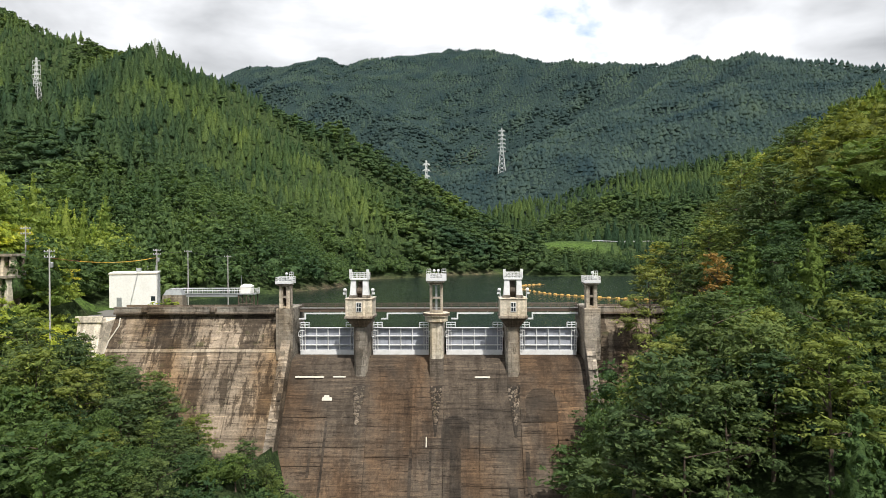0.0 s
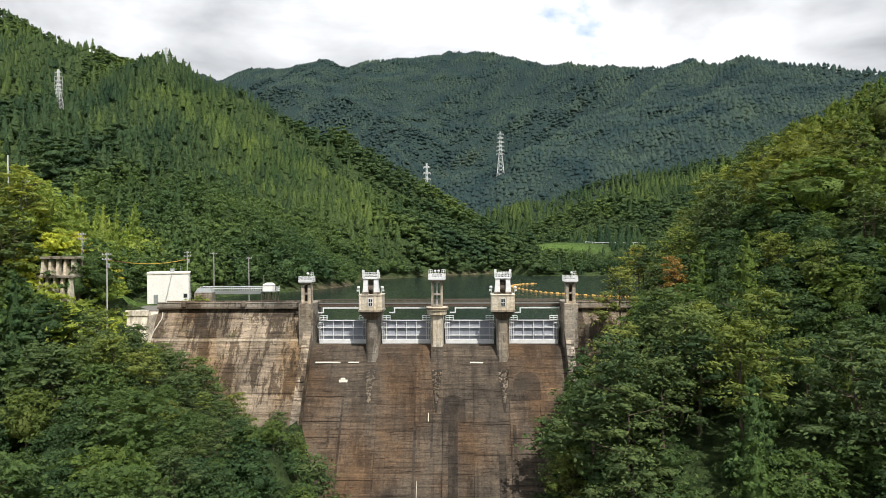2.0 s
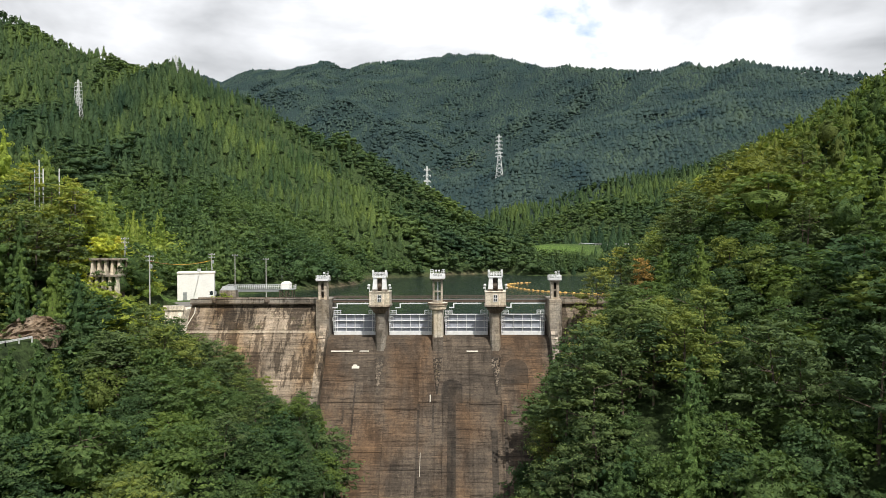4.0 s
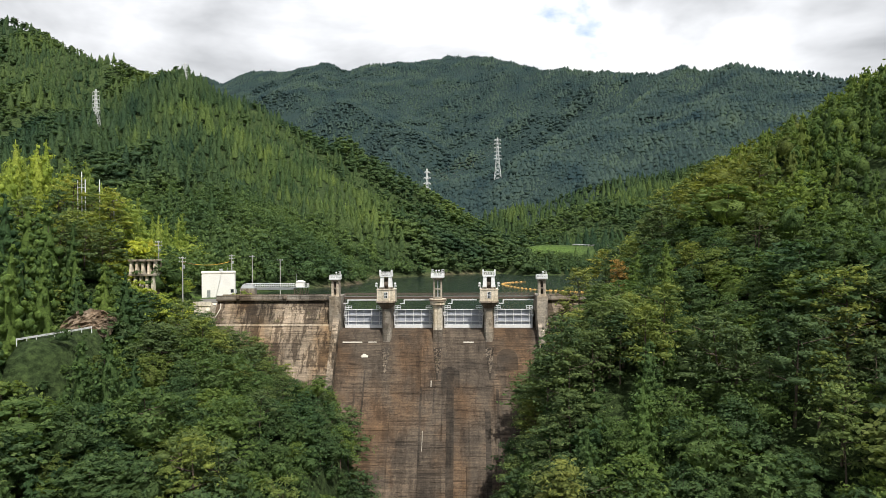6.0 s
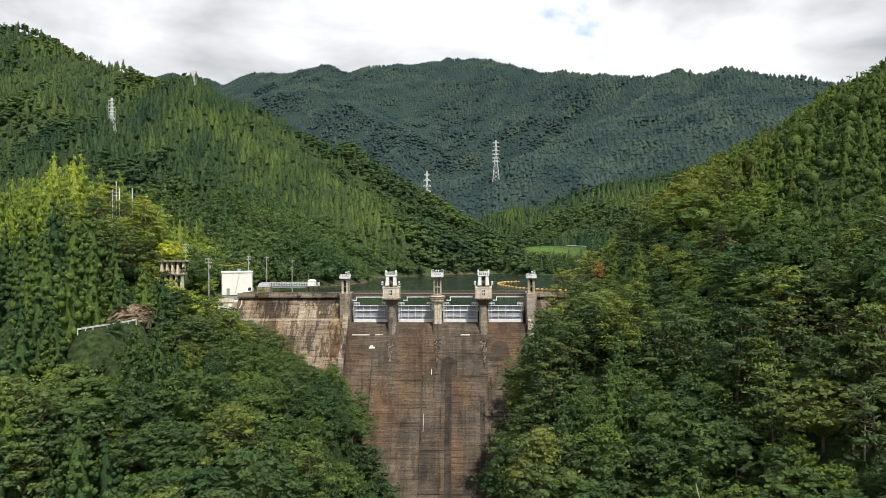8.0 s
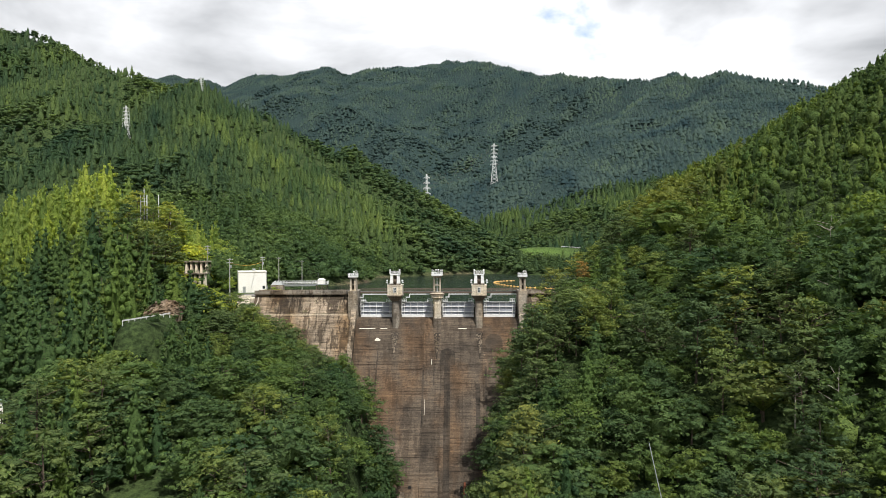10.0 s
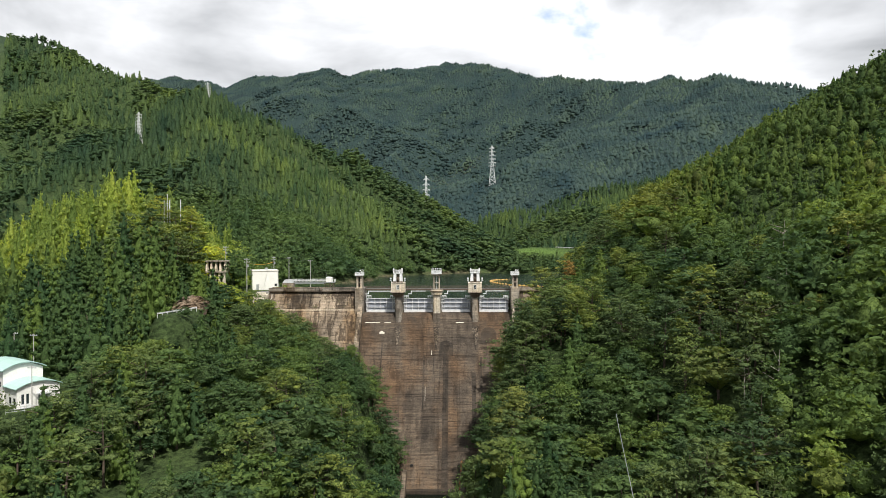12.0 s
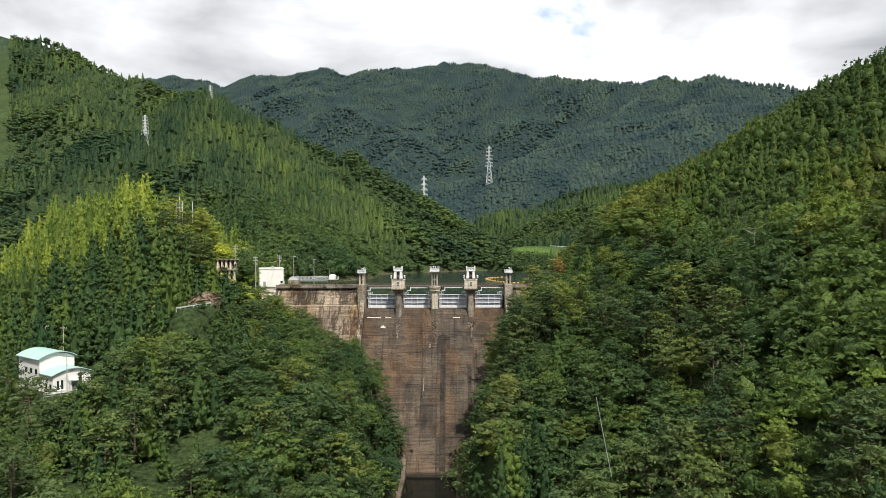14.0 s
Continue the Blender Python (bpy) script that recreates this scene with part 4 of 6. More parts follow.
part("downpipe", bm, M_STEEL, b)
part("roof_unit", boxed(0.2, 1.2, -1, 0.2, 7.5, 8.3, bevel=0.05), M_STEEL, b)
part("meter_box", boxed(4.86, 5.2, -3.6, -3.0, 1.0, 2.2), M_STEEL, b)
for x in (2.6, 4.2):
    bm = bmesh.new()
    rod(bm, (x, -1, 7.5), (x, -1, 8.9), 0.04)
    part("mast", bm, M_STEEL, b)

fb = thing("footbridge", (-58.5, 151.5, 0.0), "light steel footbridge with pale railings to the intake hut", "footbridge")
part("beam", boxed(-8.4, 7.0, -0.7, -0.45, -0.75, -0.1), M_STEEL, fb)
part("beam", boxed(-8.4, 7.0, 0.45, 0.7, -0.75, -0.1), M_STEEL, fb)
part("deck", boxed(-8.4, 7.0, -0.8, 0.8, -0.1, 0.0), M_STEEL, fb)
for y in (-0.75, 0.75):
    bm = bmesh.new()
    railing(bm, [(-8.4, y, 0), (7.0, y, 0)], 1.1, 0.55, 0.04, 2)
    part("railing", bm, M_WHITE, fb)
hd = thing("gate_hoist_cover", (-65.5, 150.0, -0.2), "grey sheet-metal hoist cover beside the footbridge", "machine")
bm = bmesh.new()
frustum(bm, 0, 0, 0.0, 1.1, 4.2, 2.2, 3.0, 1.4)
part("cover", bm, M_STEEL, hd)
part("base", boxed(-2.2, 2.2, -1.2, 1.2, -3.2, 0.0), M_PIER, hd)
hut = thing("intake_hut", (-49.9, 151.5, 0.0), "small white hut on a steel trestle over the water", "hut")
part("platform", boxed(-2.1, 2.1, -1.6, 1.6, -0.2, 0.0), M_STEEL, hut)
part("wall", boxed(-1.4, 1.0, -1.1, 1.1, 0.0, 1.5, bevel=0.04), M_HOUSE, hut)
bm = bmesh.new()
frustum(bm, -0.2, 0, 1.5, 2.0, 2.6, 2.4, 1.3, 1.1)
part("roof", bm, M_HOUSE, hut)
bm = bmesh.new()
railing(bm, [(1.0, -1.55, 0), (2.05, -1.55, 0), (2.05, 1.55, 0)], 1.1, 0.5, 0.04, 2)
part("railing", bm, M_WHITE, hut)
bm = bmesh.new()
rod(bm, (-1.2, -0.9, 1.5), (-1.2, -0.9, 4.0), 0.06)
part("pole", bm, M_STEEL, hut)
for x in (-1.7, 0.0, 1.7):
    for y in (-1.3, 1.3):
        bm = bmesh.new()
        rod(bm, (x, y, -9), (x, y, -0.2), 0.13)
        part("leg", bm, M_RAILB, hut)
for z0, z1 in ((-0.4, -2.2), (-2.2, -4.2)):
    bm = bmesh.new()
    for xa, xb in ((-1.7, 0), (0, 1.7)):
        rod(bm, (xa, -1.3, z0), (xb, -1.3, z1), 0.06, sides=4)
        rod(bm, (xb, -1.3, z0), (xa, -1.3, z1), 0.06, sides=4)
    rod(bm, (-1.7, -1.3, z1), (1.7, -1.3, z1), 0.08, sides=4)
    part("brace", bm, M_RAILB, hut)


# ---- poles and masts ----
def utility_pole(x, y, top, arms=2, r=0.16):
    z = gz(x, y) - 0.4
    h = top - z
    t = thing("utility_pole", (x, y, z), "grey concrete utility pole with crossarms and insulators", "utility pole", "utility poles")
    bm = bmesh.new()
    rod(bm, (0, 0, 0), (0, 0, h), r, r * 0.65, 8)
    part("pole", bm, M_POLE, t)
    for k in range(arms):
        part("crossarm", boxed(-0.9, 0.9, -0.06, 0.06, h - 0.5 - k * 0.9, h - 0.38 - k * 0.9), M_STEEL, t)
        for sx in (-0.8, -0.3, 0.3, 0.8):
            part("insulator", boxed(sx - 0.05, sx + 0.05, -0.05, 0.05, h - 0.38 - k * 0.9, h - 0.16 - k * 0.9), M_WHITE, t)
    if arms > 1:
        bm = bmesh.new()
        lathe(bm, 0.35, 0, [(0.22, h - 3.0), (0.26, h - 2.9), (0.26, h - 2.2), (0.2, h - 2.1)], 10)
        part("transformer", bm, M_STEEL, t)
    return t


POLES = [(-80, 122, 14.0, 2), (-69.5, 112, 10.0, 2), (-74.0, 160.0, 9.8, 2), (-70, 168, 9.4, 1), (-63, 176, 8.0, 1), (-92, 122.5, 25.0, 1)]
for p in POLES:
    utility_pole(*p)
mast = thing("radio_mast", (-100.5, 122.5, gz(-100.5, 122.5) - 0.5), "group of white antenna poles on the wooded hilltop", "antenna mast")
for x, y, h, r in ((0, 0, 13.2, 0.13), (0.7, 0.4, 11.2, 0.17), (4.4, 0.6, 11.2, 0.14), (-1.2, 0.2, 11.0, 0.11)):
    bm = bmesh.new()
    rod(bm, (x, y, 0), (x, y, h), r, r * 0.8, 8)
    part("antenna_pole", bm, M_WHITE, mast)
for z in (9.0, 9.9):
    part("crossbar", boxed(-1.2, 0.7, -0.05, 0.05, z, z + 0.1), M_WHITE, mast)


def cable(name, a, b, sag, r, material, label, n=14, parent=None):
    bm = bmesh.new()
    a, b = Vector(a), Vector(b)
    pts = [a.lerp(b, k / n) - Vector((0, 0, sag * 4 * (k / n) * (1 - k / n))) for k in range(n + 1)]
    for p, q in zip(pts, pts[1:]):
        rod(bm, p, q, r, sides=4)
    ob = part(name, bm, material, parent)
    if not parent:
        tagged(ob, label, "cable")
    return ob, pts


sleeve_wire, pts = cable("overhead_cable", (-69.5, 112, 8.6), (-74.0, 160.0, 7.8), 1.0, 0.04, M_RUST, "sagging overhead cable in a yellow-orange sleeve")
bm = bmesh.new()
for p, q in zip(pts[3:13], pts[4:14]):
    rod(bm, p, q, 0.075, sides=6)
part("sleeve", bm, M_YELLOW, sleeve_wire, "yellow insulating sleeve")
cable("overhead_cable", (-80, 122, 13.4), (-69.5, 112, 9.4), 0.8, 0.035, M_DARK, "thin dark power cable between poles")
cable("overhead_cable", (-74.0, 160.0, 9.4), (-70, 168, 9.0), 0.4, 0.035, M_DARK, "thin dark power cable between poles")
cable("overhead_cable", (-70, 168, 9.0), (-63, 176, 7.6), 0.4, 0.035, M_DARK, "thin dark power cable between poles")
cable("guy_cable", (29.6, 15, -17.0), (30.8, 6, -30.5), 0.2, 0.06, M_STEEL, "thin pale steel cable down the wooded slope")

# ---- concrete frame of an old loading works on the slope ----
fr = thing("concrete_frame", (-81.2, 113.5, -3.0), "open two-storey concrete frame on the wooded slope", "concrete frame", turn=-6)
for j, (z0, z1, dy) in enumerate(((-3.5, 3.0, 0.0), (3.0, 8.6, 1.2), (8.6, 12.2, 2.2))):
    for k in range(5):
        x = -3.2 + k * 1.6
        bm = bmesh.new()
        frustum(bm, x, dy, z0, z1, 0.62, 1.5, 0.5, 0.7)
        part("column", bm, M_CREAM, fr)
    part("beam", boxed(-3.7, 3.7, dy - 0.9, dy + 2.2, z1 - 0.45, z1, bevel=0.04), M_PIER, fr)
    # Dark sheet added for the shade in the frame's open hollow.
    part("back_wall", boxed(-3.6, 3.6, dy + 1.9, dy + 2.2, z0, z1 - 0.46), M_DARKC, fr)

tagged(part("road", boxed(-81, -66.5, 130.5, 142, -3.4, -2.72), M_ASPHALT), "short pale road at the end of the crest", "road", kind="structure")

# ---- rock cut and guard rail by the access road ----
rnd = random.Random(8)
rock = bmesh.new()
bmesh.ops.create_grid(rock, x_segments=28, y_segments=14, size=0.5)
for v in rock.verts:
    u, w = v.co.x + 0.5, v.co.y + 0.5
    top = 4.4 * (0.55 + 0.45 * math.sin(u * math.pi)) + noise.noise(Vector((u * 6, 2, 0))) * 0.6
    n3 = noise.fractal(Vector((u * 9, w * 5, 3)), 0.8, 2.0, 4) * 0.55
    v.co = Vector((-80 + 8.5 * u + n3 * 0.9, 77.5 + 4 * u + w * 2.6 - n3 * 1.8, -4.4 + w * top * 1.0 + n3 * 0.6))
bmesh.ops.solidify(rock, geom=rock.faces, thickness=1.2)
tagged(part("rock_cut", rock, M_ROCK), "bare brownish rock cut above the access road", "rock")


def guard_rail(pts, label):
    t = thing("guard_rail", pts[0], label, "guard rail")
    o = Vector(pts[0])
    loc = [Vector(p) - o for p in pts]
    for a, b in zip(loc, loc[1:]):
        bm = bmesh.new()
        d = (b - a).normalized()
        side = Vector((-d.y, d.x, 0)) * 0.04
        for z0, z1 in ((0.42, 0.56), (0.60, 0.74)):
            q = [bm.verts.new(p + s + Vector((0, 0, z))) for p in (a, b) for s in (side, -side) for z in (z0, z1)]
            bmesh.ops.convex_hull(bm, input=q)
        part("rail", bm, M_WHITE, t)
        n = max(1, int((b - a).length / 2))
        for k in range(n + 1):
            p = a.lerp(b, k / n)
            part("post", boxed(p.x - 0.06, p.x + 0.06, p.y - 0.06, p.y + 0.06, p.z - 0.6, p.z + 0.7), M_WHITE, t)
    return t


guard_rail([(x, y, gz(x, y)) for x, y in ((-74.8, 58), (-73.6, 64), (-72.6, 70), (-71.6, 75))], "white steel guard rail along the access road")
guard_rail([(x, y, gz(x, y) + 0.3) for x, y in ((70, 398), (82, 397), (94, 396), (106, 394))], "white guard rail along the far lakeside road")

# ---- works building with a pale green vaulted roof ----
wb = thing("works_building", (-88.6, 29.2, -19.2), "cream works building with curved pale green sheet roofs", "building", turn=55)
wb.scale = (0.84, 0.84, 0.92)


def vault(x0, x1, w, eave, rise, thick=0.18, n=10):
    """A shallow vaulted sheet roof along y0..y1 = its depth, arched across the width w."""
    bm = bmesh.new()
    up, dn = [], []
    for k in range(n + 1):
        s = -1 + 2 * k / n
        z = eave + rise * (1 - s * s)
        up.append((s * w / 2, z + thick))
        dn.append((s * w / 2, z))
    ring = up + dn[::-1]
    a = [bm.verts.new((x, x0, z)) for x, z in ring]
    c = [bm.verts.new((x, x1, z)) for x, z in ring]
    m = len(ring)
    for k in range(m):
        bm.faces.new((a[k], a[(k + 1) % m], c[(k + 1) % m], c[k]))
    for r in (a[::-1], c):
        for k in range(n):
            i = [k, k + 1, m - 2 - k, m - 1 - k]
            bm.faces.new([r[j] if r is c else a[j] for j in i])
    bmesh.ops.recalc_face_normals(bm, faces=bm.faces)
    return bm


def gable_block(bm, x0, x1, y0, y1, eave, rise, n=10):
    ring = [(x0, 0.0), (x1, 0.0)] + [((x0 + x1) / 2 + (1 - 2 * k / n) * (x1 - x0) / 2, eave + rise * (1 - (1 - 2 * k / n) ** 2)) for k in range(n + 1)]
    a = [bm.verts.new((x, y0, z)) for x, z in ring]
    c = [bm.verts.new((x, y1, z)) for x, z in ring]
    for k in range(len(ring)):
        bm.faces.new((a[k], a[(k + 1) % len(ring)], c[(k + 1) % len(ring)], c[k]))
    bm.faces.new(a)
    bm.faces.new(c)
    bmesh.ops.remove_doubles(bm, verts=bm.verts, dist=1e-4)
    bmesh.ops.recalc_face_normals(bm, faces=bm.faces)
    return bm


main = part("main_hall", gable_block(bmesh.new(), -4.6, 4.6, 4.0, 17.0, 8.0, 1.3), M_HOUSE, wb, "cream hall wall")
r = part("roof", vault(3.3, 17.4, 10.4, 8.05, 1.45), M_TEAL, wb, "pale green curved sheet roof")
low = part("annex", gable_block(bmesh.new(), -4.3, 5.6, -3.0, 3.9, 4.6, 1.2), M_HOUSE, wb, "cream annex wall")
bm = vault(-3.6, 3.95, 11.0, 4.65, 1.3)
for v in bm.verts:
    v.co.x += 0.65
part("roof", bm, M_TEAL, wb)
part("plinth", boxed(-4.5, 5.8, -3.2, 17.2, -2.5, 0.35), M_PIER, wb)
for x in (-3.0, -1.9):
    part("window", boxed(x - 0.28, x + 0.28, -3.08, -2.99, 1.2, 3.4), M_GLASS, wb)
part("canopy", boxed(0.2, 3.0, -4.1, -3.0, 2.9, 3.3, bevel=0.05), M_WHITE, wb)
part("door", boxed(0.6, 2.6, -3.07, -2.99, 0.35, 2.8), M_STEEL, wb)
for x in (-3.2, -1.9):
    part("cooling_unit", boxed(x - 0.45, x + 0.45, -3.8, -3.1, 0.4, 1.2, bevel=0.04), M_WHITE, wb)
for y in (-1.8, 0.6):
    part("window", boxed(-4.38, -4.29, y - 0.5, y + 0.5, 1.2, 2.6), M_GLASS, wb)
for y in (6, 9, 12):
    part("window", boxed(-4.68, -4.59, y - 0.6, y + 0.6, 4.4, 5.6), M_GLASS, wb)
for x, y, top in ((-84.6, 23.5, -9.8), (-104, 47, -6.0), (-99, 46.5, -6.4), (-78, 42, -9.0)):
    p = utility_pole(x, y, top, 1, 0.12)
bm = bmesh.new()
railing(bm, [(-88, 20.5, -18.9), (-81.5, 25, -18.9), (-78.5, 31, -18.9)], 1.2, 1.5, 0.04, 3)
tagged(part("mesh_fence", bm, M_STEEL), "low grey steel fence round the works yard", "fence")


# ---- lattice pylons ----
def pylon(x, y, base, top, w):
    t = thing("pylon", (x, y, base - 3), "pale grey steel lattice transmission pylon above the woods", "pylon", "pylons")
    h = top - base + 3
    r = max(0.11, h * 0.0052)
    waist = h * 0.62
    for sx in (-1, 1):
        for sy in (-1, 1):
            bm = bmesh.new()
            rod(bm, (sx * w / 2, sy * w / 2, 0), (sx * w * 0.13, sy * w * 0.13, waist), r, sides=4)
            rod(bm, (sx * w * 0.13, sy * w * 0.13, waist), (sx * w * 0.06, sy * w * 0.06, h), r, sides=4)
            part("leg", bm, M_PYLON, t)
    n = 11
    bm = bmesh.new()
    for k in range(n):
        z0, z1 = h * k / n, h * (k + 1) / n
        f = lambda z: (w / 2 + (w * 0.13 - w / 2) * z / waist) if z < waist else w * (0.13 - 0.07 * (z - waist) / (h - waist))
        for s in (-1, 1):
            for ax in (0, 1):
                def at(q, z):
                    return (q * f(z), s * f(z), z) if ax == 0 else (s * f(z), q * f(z), z)
                rod(bm, at(-1, z0), at(1, z1), r * 0.6, sides=4)
                rod(bm, at(1, z0), at(-1, z1), r * 0.6, sides=4)
    part("bracing", bm, M_PYLON, t)
    for z, a in ((0.50, 0.52), (0.58, 0.50), (0.67, 0.48), (0.76, 0.46), (0.85, 0.44), (0.94, 0.40)):
        bm = bmesh.new()
        for s in (-1, 1):
            rod(bm, (0, 0, h * z + 0.02 * h), (s * w * a, 0, h * z), r * 0.9, sides=4)
            rod(bm, (0, 0, h * z - 0.015 * h), (s * w * a, 0, h * z), r * 0.9, sides=4)
            rod(bm, (s * w * a, 0, h * z), (s * w * a, 0, h * z - 1.6), r * 0.6, sides=4)
        part("crossarm", bm, M_PYLON, t)
    return t


pylon(41.6, 842, gz(41.6, 842), 152.5, 9.5)
pylon(-43, 704, gz(-43, 704), 97, 8.5)
pylon(-221, 479, gz(-221, 479), 157, 5.0)
pylon(-208, 325, gz(-208, 325), 101, 4.5)
for k, z in enumerate((0.67, 0.76, 0.85, 0.94)):
    cable("transmission_line", (41.6 - 4, 842, 104 + 48 * z), (-43 + 3.6, 704, 47 + 50 * z), 8, 0.045, M_RAILB, "thin transmission line between the pylons", 18)

# ---- float boom on the water ----
boom = thing("float_boom", (14, 240, LAKE), "curved line of orange floats across the reservoir", "float boom")
ctrl = [(27, 262), (19, 254), (15.5, 240), (23, 212), (36, 197), (46, 189), (53, 186)]
pts = []
for k in range(len(ctrl) - 1):
    p0, p1, p2, p3 = (Vector(ctrl[max(0, min(len(ctrl) - 1, k + j))]) for j in (-1, 0, 1, 2))
    for j in range(16):
        s = j / 16
        pts.append(0.5 * (2 * p1 + (p2 - p0) * s + (2 * p0 - 5 * p1 + 4 * p2 - p3) * s * s + (3 * p1 - p0 - 3 * p2 + p3) * s ** 3))
bm = bmesh.new()
for p, q in zip(pts, pts[1:]):
    rod(bm, (p.x - 14, p.y - 240, 0.12), (q.x - 14, q.y - 240, 0.12), 0.06, sides=4)
part("rope", bm, M_BUOY, boom)
fm = bmesh.new()
lathe(fm, 0, 0, [(0.16, -0.6), (0.32, -0.45), (0.32, 0.45), (0.16, 0.6)], 10)
for v in fm.verts:
    v.co = Vector((v.co.z, v.co.y, v.co.x))
fd = bpy.data.meshes.new("float")
fm.to_mesh(fd)
fm.free()
fd.materials.append(M_BUOY)
acc, last = 0.0, pts[0]
for p in pts[1:]:
    acc += (p - last).length
    if acc > 2.3:
        o = new("float", fd)
        o.parent = boom
        o.location = (p.x - 14, p.y - 240, 0.15)
        o.rotation_euler = (0, 0, math.atan2((p - last).y, (p - last).x))
        acc = 0.0
    last = p

# ---- trees ----
TREE_RNG = np.random.default_rng(11)


def sprays(centres, outward, length, width, rng, droop=0.3, loose=0.75):
    """One pointed spray of leaves (a four-cornered card) at each centre, laid over the crown like a shingle."""
    n = len(centres)
    up = outward / (np.linalg.norm(outward, axis=1, keepdims=True) + 1e-9) + rng.normal(0, loose, (n, 3))
    up /= np.linalg.norm(up, axis=1, keepdims=True) + 1e-9
    d = rng.normal(0, 0.8, (n, 3)) + outward * 0.5
    d[:, 2] -= droop
    d -= up * (d * up).sum(1, keepdims=True)
    d /= np.linalg.norm(d, axis=1, keepdims=True) + 1e-9
    side = np.cross(up, d)
    ln = (length * rng.uniform(0.6, 1.3, n))[:, None]
    wd = (width * rng.uniform(0.7, 1.3, n))[:, None]
    v = np.stack([centres - d * ln * 0.5, centres - side * wd * 0.5 + d * ln * 0.05, centres + d * ln * 0.5, centres + side * wd * 0.5 + d * ln * 0.05], 1)
    q = np.arange(n * 4).reshape(-1, 4)
    return v.reshape(-1, 3), np.concatenate([q[:, (0, 1, 2)], q[:, (0, 2, 3)]])


def ball(detail):
    bm = bmesh.new()
    bmesh.ops.create_icosphere(bm, subdivisions=detail, radius=1.0)
    v = np.array([x.co[:] for x in bm.verts])
    f = np.array([[x.index for x in q.verts] for q in bm.faces])
    bm.free()
    return v, f


BALLS = {1: ball(1), 2: ball(2)}


def lump(c, size, rng, detail=1, rough=0.16):
    """The dense leafy heart of a clump."""
    v, f = BALLS[detail]
    return c + v * size * (1 + rng.normal(0, rough, (len(v), 1))), f


def gather(pieces):
    vs, fs, n = [], [], 0
    for v, f in pieces:
        vs.append(v)
        fs.append(f + n)
        n += len(v)
    return np.concatenate(vs), np.concatenate(fs)


def ball_dirs(n, rng):
    v = rng.normal(0, 1, (n, 3))
    return v / np.linalg.norm(v, axis=1, keepdims=True)


def broadleaf(h, r, clumps, leaves, size, rng, detail=1, heart=0.40, tuft=0.31):
    """Crown of a broadleaved tree: layered flat boughs of leaf sprays over a dome, uneven outline, gaps between the layers."""
    out = []
    lobes = rng.uniform(0, 6.28, 2)
    for k in range(clumps):
        a, u = k * 2.4 + rng.uniform(-0.5, 0.5), ((k + rng.uniform(0.2, 0.8)) / clumps) ** 0.8
        bulge = 1 + 0.22 * math.sin(a * 2 + lobes[0]) + 0.12 * math.sin(a * 5 + lobes[1])
        rad = r * bulge * math.sqrt(max(0.03, 1 - (1.6 * u - 0.55) ** 2)) * rng.uniform(0.50, 1.0)
        if k == clumps - 1:
            rad *= 0.3
        c = np.array([math.cos(a) * rad, math.sin(a) * rad, h * (0.24 + 0.64 * u)])
        cr = r * rng.uniform(0.7, 1.3) * tuft
        shape = np.array([cr, cr, cr * 0.42])
        lean = c * np.array([1, 1, 0]) / r
        out.append(lump(c - np.array([0, 0, cr * 0.12]), shape * heart, rng, detail, 0.22))
        n = leaves // clumps
        d = ball_dirs(n, rng)
        d[:, 2] = np.where(d[:, 2] < -0.1, -d[:, 2], d[:, 2])
        p = c + d * shape * rng.uniform(0.55, 1.2, (n, 1))
        p[:, 2] -= 0.16 * cr * (d[:, 0] * lean[0] + d[:, 1] * lean[1])
        out.append(sprays(p, d * 0.7 + lean * 0.45 + np.array([0, 0, 0.75]), size, size * 0.60, rng, 0.3, 0.60))
    out.append(lump(np.array([0, 0, h * 0.46]), np.array([r * 0.58, r * 0.58, h * 0.24]), rng, detail, 0.15))
    return gather(out)


